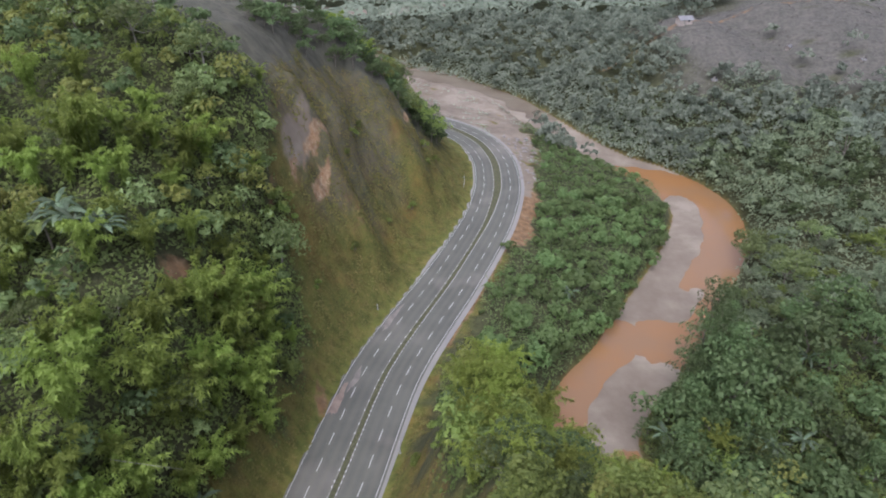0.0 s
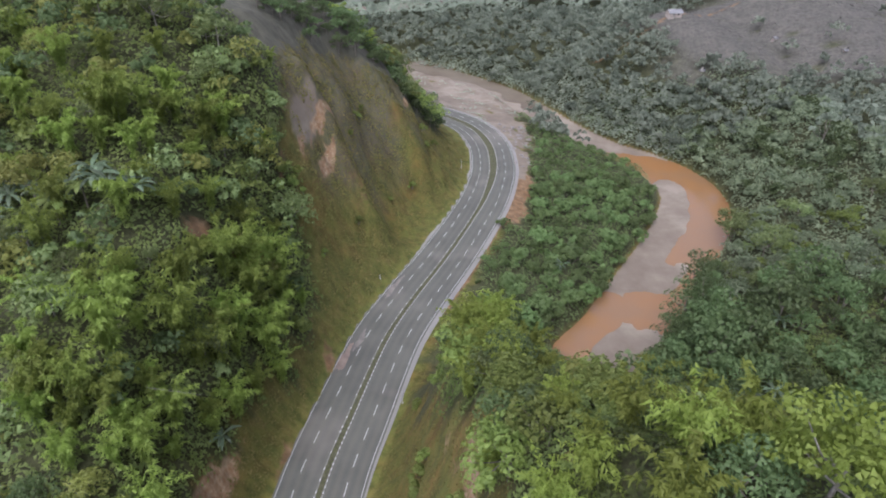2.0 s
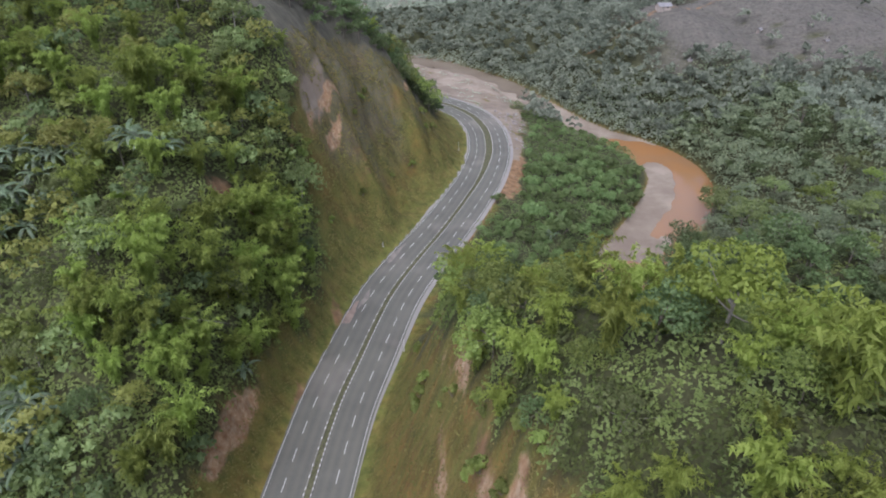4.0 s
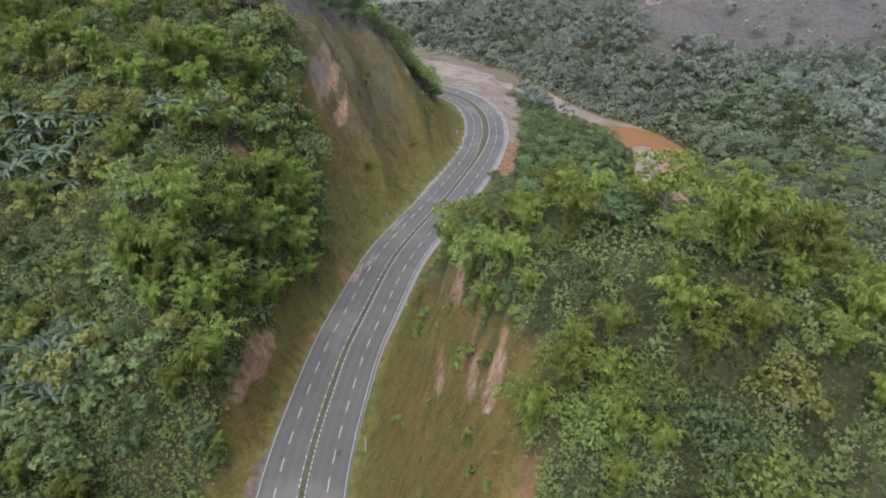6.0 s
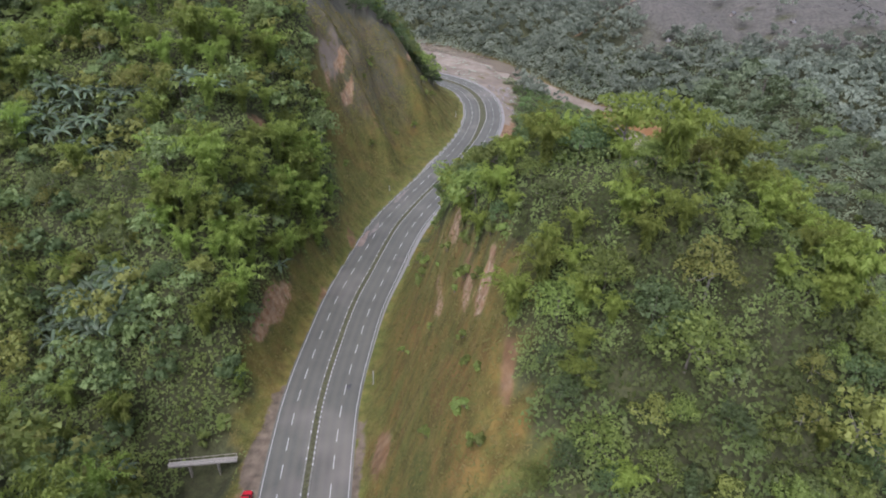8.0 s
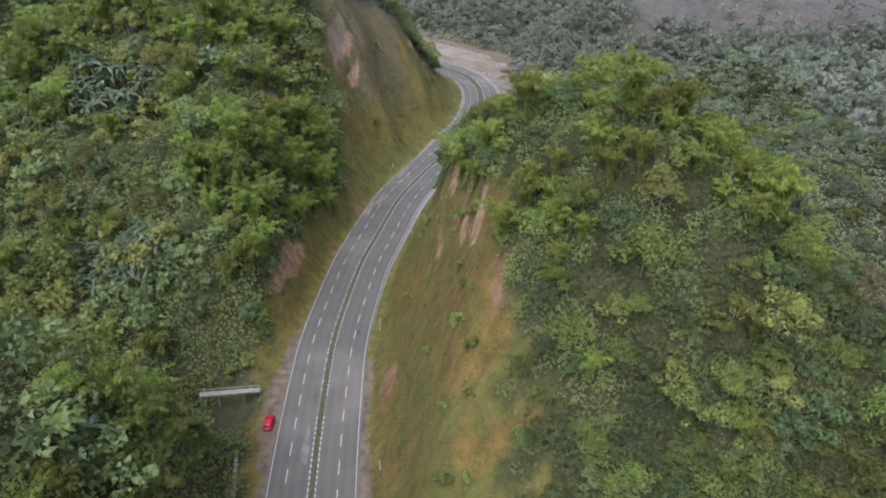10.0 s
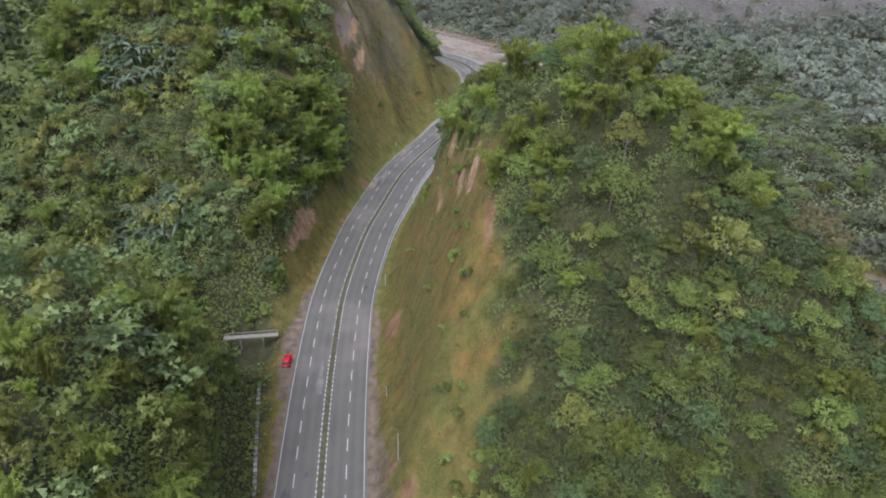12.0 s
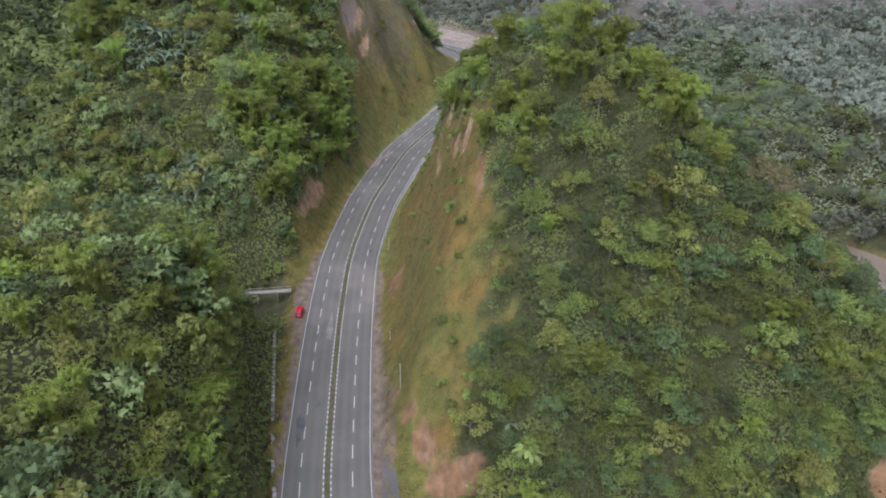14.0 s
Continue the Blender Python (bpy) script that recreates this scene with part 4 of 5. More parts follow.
# far-bank trees; most wear the leaf colour with haze mixed in
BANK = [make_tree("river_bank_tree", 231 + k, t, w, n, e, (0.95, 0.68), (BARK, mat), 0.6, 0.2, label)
        for k, (t, w, n, e, mat, label) in enumerate([(9.5, 5.2, 20, 20, LEAF_BANK_HAZED, "tree on the far river bank, leaves greyed for haze"), (11.5, 5.6, 22, 20, LEAF_PALE, "greyish green tree on the far river bank"),
                                                      (7.5, 4.8, 17, 20, LEAF_BANK_HAZED, "tree on the far river bank, leaves greyed for haze"), (8.5, 4.6, 17, 20, LEAF_TREE, "fresh green tree on the far river bank")])]
# the cut hill's shade is given to these trees as dark leaf colour
SHADE_TONED = [make_tree("shaded_tree", 261 + k, t, w, n, 26, (0.8, 0.58), (BARK, LEAF_DARK), 0.6, 0.2, "tree by the cut hill with shade put into its dark leaf colour") for k, (t, w, n) in enumerate([(9.5, 4.8, 19), (11, 5.2, 20), (7.5, 4.4, 17)])]
wood(-5, 84, -64, 84, 3.9, 1, 0.22, 0.92)
wood(-112, -30, -92, 130, 5.2, 2, 0.30)
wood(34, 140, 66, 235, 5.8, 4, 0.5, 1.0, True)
wood(-100, -8, 130, 240, 6.0, 3, 0.6)


def crowns(name, spots, per, leaf, mat, label, seed):
    """Many crowns of several leaf masses each, as one thing."""
    r = np.random.default_rng(seed)
    at, out = [], []
    for x, y, t, _ in spots:
        mid, size = lobes_of(r, t, t * 0.48, 9, 0.6)
        g = r.normal(0, 1, (per, 3))
        g[:, 2] = np.abs(g[:, 2]) - 0.3
        g /= np.linalg.norm(g, axis=1)[:, None]
        i = r.integers(0, 9, per)
        at.append(np.array([x, y, float(land(x, y))]) + mid[i] + g * size[i, None] * r.uniform(0.75, 1.05, (per, 1)) * [1, 1, 0.75])
        out.append(g)
    return tagged(new(name, mesh(name, *scales(np.vstack(at), np.vstack(out), *leaf, 0.15, r), mat)), label, "woods", kind="stuff")


for k, (mat, label) in enumerate(((LEAF_TREE, "closed canopy of green forest trees"), (LEAF_DARK, "closed canopy of dark green forest trees"), (LEAF_PALE, "closed canopy of grey-green forest trees"), (LEAF_OLIVE, "closed canopy of olive forest trees"))):
    lot = [p for n, p in enumerate(spare) if p[3] != "bank" and (n * 7) % 11 % 4 == k]
    for close, per, leaf in ((True, 340, (0.66, 0.5)), (False, 190, (0.88, 0.65))):
        some = [p for p in lot if (p[0] > -20) == close]
        if some:
            crowns("woodland", some, per, leaf, mat, label, 240 + k)


for k, (mat, label) in enumerate(((LEAF_BANK_HAZED, "closed canopy of trees along the river, leaves greyed for haze"), (LEAF_DARK, "closed canopy of dark green trees along the river"))):
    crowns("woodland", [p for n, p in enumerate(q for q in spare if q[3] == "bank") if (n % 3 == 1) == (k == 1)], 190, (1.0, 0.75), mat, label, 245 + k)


# ---- growth that nobody could count ----
def mass(name, xs, ys, per, spread, low, high, leaf, mat, label, category, seed, droop=0.1, lump=3.0, loose=0.4):
    """A close cover of leaf sprays over many places, lumped into bushes, as one thing."""
    r = np.random.default_rng(seed)
    many = np.round(per * np.clip(np.sqrt(1 + slope_of(xs, ys) ** 2), 1, 2.4)).astype(int)
    x, y = np.repeat(xs, many), np.repeat(ys, many)
    x, y = x + r.normal(0, spread, len(x)), y + r.normal(0, spread, len(y))
    h, hx, hy = canopy(x, y, lump, seed)
    tall = high - low
    z = land(x, y) + low + tall * h * r.uniform(0.85, 1.05, len(x))
    g = np.stack([-hx * tall - (land(x + 1, y) - land(x - 1, y)) * 0.4, -hy * tall - (land(x, y + 1) - land(x, y - 1)) * 0.4, np.ones(len(x))], 1)
    return tagged(new(name, mesh(name, *scales(np.stack([x, y, z], 1), g, *leaf, droop, r, loose), mat)), label, category, kind="stuff")


def places(x0, x1, y0, y1, step, seed, rule):
    xs, ys = scatter(x0, x1, y0, y1, step, seed)
    keep = rule(xs, ys)
    return xs[keep], ys[keep]


def woody(x, y):
    w, b, g, br = masks(x, y)
    gully = (x > -52) & (x < -42) & (y > 4) & (y < 17)
    return (w > 0.45) & (b < 0.4) & (br < 0.6) & ~gully


def grassy(x, y):
    w, b, g, br = masks(x, y)
    d, k, far = ROAD.near(x, y)
    return (w < 0.55) & (b < 0.4) & (g < 0.3) & (far > 9.6) & (land(x, y) > -10)


def one_of_two(rule, first, size=15, seed=57):
    """The same places, shared out in patches between two kinds of growth."""
    return lambda x, y: rule(x, y) & ((waves(x, y, size, seed) + 0.4 * waves(x, y, size / 3, seed + 1) > 0) == first)


# the second kind of growth has gap shade in its leaf colour
for first, mat, tone in ((True, LEAF_VINE, "tangled green"), (False, LEAF_HERB, "tangled dull green")):
    mass("undergrowth", *places(-112, -26, -90, 205, 1.1, 21, one_of_two(woody, first)), 5, 0.6, 0.2, 2.8, (0.66, 0.52), mat, tone + " undergrowth on the wooded slope", "undergrowth", 61, 0.2)
    here = mat if first else LEAF_GAP_SHADE
    mass("undergrowth", *places(-8, 50, -14, 44, 0.8, 22, one_of_two(woody, first)), 11, 0.45, 0.2, 3.2, (0.36, 0.28), here, tone + " undergrowth on the hilltop", "undergrowth", 62, 0.2, 2.4)
    mass("undergrowth", *places(-8, 84, -66, 100, 0.9, 22, one_of_two(lambda x, y: woody(x, y) & ((y > 44) | (x > 50) | ((y < -14) & (waves(x, y, 18, 59) > 0))), first)), 7, 0.5, 0.2, 3.4, (0.5, 0.38), here, tone + " undergrowth on the cut hill", "undergrowth", 62, 0.2, 2.6)
# low growth whose darker leaf colour stands for shade between the crowns
mass("undergrowth", *places(-8, 84, -66, -14, 0.9, 22, lambda x, y: woody(x, y) & (waves(x, y, 18, 59) <= 0)), 7, 0.5, 0.2, 3.6, (0.5, 0.38), LEAF_GAP_SHADE, "dark green tangle on the lower hillside", "undergrowth", 62, 0.2, 2.6)
mass("undergrowth", *places(2, 66, 84, 262, 1.1, 23, lambda x, y: woody(x, y) & (RIVER.near(x, y)[0] > 0)), 4, 0.6, 0.2, 2.8, (0.62, 0.46), LEAF_SHRUB, "dense bright green scrub between road and river", "scrub", 63, 0.2, 5.0)
# beyond the cut hill's foot the undergrowth colour includes haze
for near, mat in ((True, LEAF_VINE), (False, LEAF_BANK_HAZED)):
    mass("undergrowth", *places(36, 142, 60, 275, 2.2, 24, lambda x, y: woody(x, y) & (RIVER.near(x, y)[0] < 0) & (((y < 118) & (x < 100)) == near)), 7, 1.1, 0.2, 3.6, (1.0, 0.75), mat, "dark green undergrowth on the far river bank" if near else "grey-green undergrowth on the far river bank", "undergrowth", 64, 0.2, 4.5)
mass("grass", *places(-60, 12, -60, 215, 0.85, 25, grassy), 4, 0.4, 0.0, 0.35, (0.55, 0.2), GRASS, "rough green and straw-coloured grass on the slopes", "grass", 65, 0.0, 1.6)


def far_woods(name, x0, x1, y0, y1, step, tall, leaf, seed, rule, label, mat=None):
    """Distant woods, too many trees to tell apart: crowns side by side, covered with sprays of leaves."""
    xs, ys = places(x0, x1, y0, y1, leaf, seed, rule)
    return mass(name, xs, ys, 3.4, leaf * 0.45, 0.3, tall, (leaf * 1.25, leaf * 0.95), mat or LEAF_HAZED, label, "woods", seed, 0.25, step, 0.22)


def far_rule(x, y):
    w, b, g, br = masks(x, y)
    fd, fk, ffar = FAR_RIVER.near(x, y)
    rd, rk, rfar = RIVER.near(x, y)
    return (w > 0.5) & (br < 0.55) & (ffar > 20) & (rfar > 11.5) & ~((rd > 0) & (x > -45) & (y < 385) & (y > 180) & (x < 30))


def far_country(x, y):
    return far_rule(x, y) & ~((x > -112) & (x < 140) & (y < 232))


# bank scrub in the paled leaf colour, which carries the haze
mass("bank_scrub", *places(-60, 100, 228, 380, 1.7, 86, lambda x, y: (RIVER.near(x, y)[0] < 0) & (RIVER.near(x, y)[2] > 10.5) & (RIVER.near(x, y)[2] < 26)), 8, 1.0, 0.0, 3.4, (1.0, 0.7), LEAF_HAZED, "grey-green scrub along the upstream river bank", "scrub", 87)
mass("bank_scrub", *places(-45, 40, 205, 330, 1.6, 88, lambda x, y: (masks(x, y)[2] > 0.5) & (RIVER.near(x, y)[2] > 16) & (waves(x, y, 15, 71) + 0.5 * waves(x, y, 5, 72) > 0.75)), 4, 0.7, 0.0, 1.2, (0.8, 0.5), LEAF_HAZED, "low dusty scrub on the gravel bank", "scrub", 89)
def distant_crowns(x0, x1, y0, y1, step, seed, rule, per, leaf, mats, label):
    """Rounded crowns of distant woods, shared out between leaf colours."""
    r = np.random.default_rng(seed)
    xs, ys = places(x0, x1, y0, y1, step, seed, rule)
    share = waves(xs, ys, 34, seed) + r.normal(0, 0.6, len(xs))
    for k, mat in enumerate(mats):
        lo, hi = (-9, -0.25, 0.9, 9)[k : k + 2] if len(mats) == 3 else (-9, 0.3, 9)[k : k + 2]
        spots = [(x, y, t, "far") for x, y, s, t in zip(xs, ys, share, r.uniform(4.5, 10.5, len(xs))) if lo <= s < hi]
        if spots:
            crowns("far_woods", spots, per, leaf, mat, label, seed + k)


# far crowns: their haze comes from the pale grey leaf colours
distant_crowns(-70, 250, 226, 420, 5.4, 81, far_country, 66, (1.6, 1.2), (LEAF_HAZED, LEAF_HAZED_DARK), "woods on distant slopes with haze put into their leaf colour")
far_woods("far_woods", -260, 420, 420, 760, 14.0, 12.0, 2.6, 82, far_country, "woods on distant slopes with haze put into their leaf colour")
distant_crowns(64, 140, -62, 64, 5.0, 87, lambda x, y: far_rule(x, y) & ((x > 82) | (y > 10)), 88, (1.25, 0.96), (LEAF_HAZED, LEAF_HAZED_DARK), "woods beyond the river bend, leaves paled for haze")
distant_crowns(140, 260, -60, 226, 5.8, 83, far_country, 64, (1.6, 1.2), (LEAF_HAZED, LEAF_HAZED_DARK), "woods across the valley, leaves paled for haze")
far_woods("far_woods", -108, 110, -142, -62, 6.0, 7.0, 1.6, 85, lambda x, y: far_rule(x, y) & ((y < -88) | (x > 4)) & (np.abs(ROAD.near(x, y)[0]) > 14), "green woods on both sides of the road", LEAF_DARK)
far_woods("far_woods", -190, -106, -60, 220, 6.0, 4.0, 1.5, 94, lambda x, y: far_rule(x, y) & (x < -108), "low green growth on the hill top", LEAF_VINE)
distant_crowns(-190, -108, -60, 220, 5.8, 84, far_country, 80, (1.4, 1.08), (LEAF_DARK, LEAF_PALE), "green woods on the hill top")

# ---- chosen plants ----
r9 = np.random.default_rng(9)
bx, by = scatter(-106, -54, 8, 84, 3.6, 77)
for x, y in zip(bx, by):
    if banana_zone(x, y) > 0.3:
        plant(BANANA[r9.integers(3)], x, y, r9.uniform(0.95, 1.4))
for x, y, s in ((24.7, 132, 0.8), (38, 88, 1.0), (41, 84, 0.9), (53, 86, 1.1), (56, 82, 1.1), (62, 83, 1.2), (66, 92, 1.0), (72, 104, 1.0), (84, 118, 1.1),
                (-43, 56, 0.9), (-49, -26, 1.1), (-60, 6, 1.2), (6, -40, 0.8)):
    plant(BANANA[r9.integers(3)], x, y, s)
for x, y, s in ((-70.3, 74.2, 1.25), (-66, 76, 1.0), (-50, -30, 1.0), (-57, -39, 0.9), (9, -44, 0.9)):
    plant(FERN, x, y, s)
for k in range(26):
    (x, y), _ = DITCH.at(1.5 + 2.45 * k + r9.uniform(-0.8, 0.8), -3.5 - r9.uniform(0, 0.6))
    plant(SLOPE_SHRUB[k % 2], x, y, r9.uniform(0.8, 1.3))
# shrubs of the river flat, and singly on the grass slopes
for k, (x, y) in enumerate(zip(*scatter(2, 66, 84, 262, 4.6, 31))):
    if woody(np.array([x]), np.array([y]))[0] and RIVER.near(np.array([x]), np.array([y]))[0][0] > 0:
        by_road = ROAD.near(np.array([x]), np.array([y]))[2][0] < 16
        if y < 238:
            plant(SHRUB[k % 3], x, y, r9.uniform(0.6, 0.9) if by_road or y > 195 else r9.uniform(0.8, 1.6))
for x, y, s in ((-10.4, 45, 1.3), (-9.6, 46, 1.0), (-11.2, 42, 1.2), (-13.5, 27, 0.7), (-12.5, 24, 0.5), (-8, 60, 1.2), (-12, 70, 1.0), (-9, 82, 1.1),
                (-30, 128, 1.2), (-18, 160, 1.3), (-14, 176, 1.1), (-40, 104, 1.3), (-36, 112, 1.1), (-41, 92, 1.4), (-43, 84, 1.2), (-24, 150, 0.9), (-16, 180, 1.4), (-12, 186, 1.2),
                (-47, 20, 1.2), (-45, 26, 1.0), (-50, 18, 1.4), (-52, 4, 1.3), (-48, -2, 1.1), (-46.5, -9, 1.0), (-3, 12, 1.1), (0, 10, 1.3)):
    plant(SLOPE_SHRUB[r9.integers(2)], x, y, s)

bx, by = scatter(-12, 8, -34, 46, 3.4, 79)
bd, _, _ = ROAD.near(bx, by)
for x, y, d, w, s in zip(bx, by, bd, masks(bx, by)[0], scars(bx, by)):
    if 20 < d < 33 and w < 0.5 and s < 0.2 and r9.uniform() < 0.28 + 0.5 * (w > 0.1):
        plant(SLOPE_SHRUB[r9.integers(2)], x, y, r9.uniform(0.5, 1.1))

tall = make_tree("tall_tree", 201, 22, 4.4, 12, 60, (0.9, 0.55), (BARK, LEAF_HAZED), 0.2, 0.3, "tall pale-stemmed tree with a thin greyish crown", 0.4)
plant(tall, 127, 201, 1.0, 0)
thin = make_tree("thin_crowned_tree", 203, 15, 4.6, 15, 26, (0.75, 0.4), (BARK, LEAF_DARK), 0.3, 0.5, "dark thin-crowned tree on the river bank")
for x, y, s in ((60, 121, 1.1), (55, 117, 1.0), (61, 128, 1.05), (51, 111, 0.9), (47, 104, 0.8), (66, 136, 0.9), (57, 112, 1.0)):
    plant(thin, x, y, s)
lime = make_tree("lime_green_tree", 205, 9, 4.0, 15, 105, (0.42, 0.31), (BARK_PALE, foliage("lime_leaves", (0.14, 0.18, 0.03), (0.195, 0.245, 0.042), (0.255, 0.305, 0.062))), 0.6, 0.2, "bright lime-green tree with pale limbs")
for x, y, s in ((10.5, 10, 1.05), (14.5, 19, 1.1), (15, -12.7, 1.15), (-59, 36, 1.0)):
    plant(NEAR["dark"][0], x, y, s)
for x, y, s in ((15.5, 9.5, 1.0), (23.5, 9, 0.9), (-52, -24, 0.7), (8, -14, 0.5)):
    plant(lime, x, y, s)
plant(NEAR["pale"][0], 6.4, 3, 1.15, 40, None, 0.75)
plant(NEAR["pale"][1], -49, 38.5, 1.05)
for x, y, s in ((20.3, -11, 1.15), (-53, 37, 1.15)):
    plant(NEAR["olive"][1], x, y, s)
faded = make_tree("faded_tree", 209, 9, 4.2, 15, 70, (0.45, 0.33), (BARK_PALE, foliage("faded_leaves", (0.17, 0.165, 0.07), (0.23, 0.215, 0.09), (0.29, 0.27, 0.12))), 0.5, 0.2, "pale brownish tree in seed at the hill's end")
plant(faded, 49.5, -15.5, 1.0)

for x, y, s in ((-39.5, -45, 0.9), (-43, -37, 0.9), (-45.5, -29, 0.95), (-48, -20, 0.9), (-50.5, -11, 0.85), (-52, -4, 0.8), (-38, -53, 0.9)):
    plant(BAMBOO[r9.integers(4)], x, y, s)
for k, (x, y, s) in enumerate(((-42.5, 62, 1.0), (-41, 69, 1.05), (-40, 76, 1.1), (-39.5, 82, 1.1), (-40.5, 88, 1.0), (-44.5, 57, 1.0), (-45, 66, 1.1), (-44, 73, 1.15), (-43, 80, 1.2), (-44, 87, 1.1),
                                (-46, 38, 1.0), (-47.5, 33, 1.1), (-48.5, 44, 1.1), (-51, 30, 1.0), (-47, 51, 0.9), (-52, 46, 1.2), (-43, 94, 0.9), (-56, 40, 1.1), (-54, 53, 1.2))):
    plant(BAMBOO[k % 4], x, y, s)
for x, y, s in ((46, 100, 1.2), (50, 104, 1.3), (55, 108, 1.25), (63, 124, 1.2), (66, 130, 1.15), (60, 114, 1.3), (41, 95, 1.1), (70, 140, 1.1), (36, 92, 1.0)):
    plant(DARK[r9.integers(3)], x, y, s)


for k, (x, y, s) in enumerate(((-0.5, 31, 0.75), (-0.2, 37, 0.8), (-1.5, 43, 0.8), (-3.5, 48, 0.85), (-4.5, 55, 0.9), (-2, 60, 1.0), (0, 47, 0.9), (1, 66, 1.0), (2, 24, 0.8), (-5, 62, 0.8))):
    plant(NEAR["giant"][k % 3] if k % 3 else NEAR["broad"][k % 3], x, y, s)

# dark trees on the spur above the cliff, bushes down its face and along the ditch
RIDGE_TREE = finer("ridge_tree", 391, [(8, 3.8, 16, 20), (6.5, 3.4, 14, 20), (9.5, 3.9, 16, 20)], (0.85, 0.6), (BARK, LEAF_DARK), 0.5, 0.3, "dark green tree on the ridge above the cliff")
sx, sy = scatter(-58, -14, 158, 228, 3.9, 37)
sd, sk, _ = ROAD.near(sx, sy)
for k, (x, y, w, d) in enumerate(zip(sx, sy, masks(sx, sy)[0], sd)):
    if w > 0.6 and -58 < d < -19:
        plant(RIDGE_TREE[k % 3], x, y, r9.uniform(0.6, 0.95))
for x, y, q in ((-33.6, 161, 0.9), (-33.8, 156, 0.8), (-34.1, 150, 0.8), (-33, 165, 1.0), (-42.9, 115, 1.4), (-41, 117, 1.0), (-44.5, 112, 1.3), (-8.3, 18.4, 0.6), (-3, -2.3, 0.7), (-3.3, -8.1, 0.7), (-3, -12, 0.7), (0.7, -34, 1.5), (2.3, -31.5, 1.6), (-1, -35, 1.2)):
    plant(SLOPE_SHRUB[r9.integers(2)], x, y, q)
for k in range(16):
    (x, y), _ = DITCH.at(3 + 4.1 * k + r9.uniform(-0.8, 0.8), -5.8 - r9.uniform(0, 1.6))
    plant(BAMBOO[k % 4] if k % 3 == 1 else BROAD[k % 4], x, y, r9.uniform(0.6, 0.85))
for k in range(18):
    (x, y), _ = DITCH.at(2 + 3.4 * k + r9.uniform(-0.8, 0.8), -4.6 - r9.uniform(0, 0.9))
    plant(OLIVE[k % 2] if k % 4 == 2 else BROAD[k % 4], x, y, r9.uniform(0.42, 0.62))


def on_cliff(x, y):
    w, b, g, br = masks(x, y)
    d, k, far = ROAD.near(x, y)
    st = ROAD.c[k, 1]
    return (d < -13) & (w < 0.6) & (b < 0.55) & (st > 96) & (st < 192) & (waves(x, y, 11, 51) + 0.6 * waves(x, y, 4, 52) > 0.25)


mass("creeper", *places(-62, 0, 96, 205, 1.2, 53, on_cliff), 6, 0.8, 0.0, 0.6, (0.6, 0.4), GRASS, "creepers and small bushes on the steep cut cliff", "creeper", 54)

# ---- road furniture and markings ----
me = mesh("lane_dash", [(-0.075, -1.5, 0), (0.075, -1.5, 0), (0.075, 1.5, 0), (-0.075, 1.5, 0), (-0.075, -1.5, 0.012), (0.075, -1.5, 0.012), (0.075, 1.5, 0.012), (-0.075, 1.5, 0.012)],
          [(4, 5, 6, 7), (0, 1, 5, 4), (1, 2, 6, 5), (2, 3, 7, 6), (3, 0, 4, 7)], PAINT_WHITE)
DRIFT_R = ([60, 98, 135, 166, 178, 190, 215, 300], [-1.2, -1.5, -1.3, 1.0, 1.2, 1.6, 3.0, 4.0])
DRIFT_L = ([60, 85, 103, 128, 140, 165, 190, 226, 300], [-0.8, -1.25, -1.75, -2.05, -2.1, -0.5, 0.0, -0.2, 0.0])
for off, start, drift in ((4.3, 6.1, DRIFT_R), (-4.6, 4.8, DRIFT_L)):
    for k in range(-6, 60):
        s = start + 6.15 * k
        s += float(np.interp(s, *drift))
        if s < END - 2:
            (x, y), turn = ROAD.at(s, off)
            part("lane_dash", me, road).matrix_basis = pose(x, y, 0.058, 0, 0, turn)
v, f = [], []
for x in (-0.12, 0.12):
    for y in (-0.26, 0.26):
        v += [(x, y, 0), (x * 0.86, y * 0.95, 0.05)]
block = mesh("kerb_block", v, [(0, 2, 3, 1), (4, 5, 7, 6), (0, 1, 5, 4), (2, 6, 7, 3), (1, 3, 7, 5)], PAINT_WHITE)
rest = []
for side in (-1, 1):
    s = 40.0
    while s < END - 4:
        if (side < 0 and s > 108 and math.sin(s * 2.1) > -0.1) or 103.5 < s < 108:
            s += 1.25
            continue
        (x, y), turn = ROAD.at(s, side * (half_median(s) + 0.13))
        if s < 222:
            part("kerb_block", block, road, "" if s > 40 else "white-painted kerb block").matrix_basis = pose(x, y, 0.255, 0, 0, turn)
        else:
            m = pose(x, y, 0.255, 0, 0, turn)
            rest.append(([tuple(m @ Vector(q)) for q in v], [tuple(q.vertices) for q in block.polygons]))
        s += 1.25
tagged(part("kerb_paint", mesh("kerb_paint", *joined(rest), PAINT_WHITE), road), kind="stuff")
# grass on the median
ms = r9.uniform(30, END, 2600)
mp = np.array([(*ROAD.at(s, o * half_median(s))[0], 0.25) for s, o in zip(ms, r9.uniform(-0.85, 0.85, 2600))])
tagged(new("median_grass", mesh("median_grass", *cards(mp, r9.normal(0, 0.5, (2600, 3)) + [0, 0, 0.6], 0.4, 0.16, -0.3, r9), MEDIAN_GRASS)), "tufts of grass on the road median", "grass", kind="stuff")

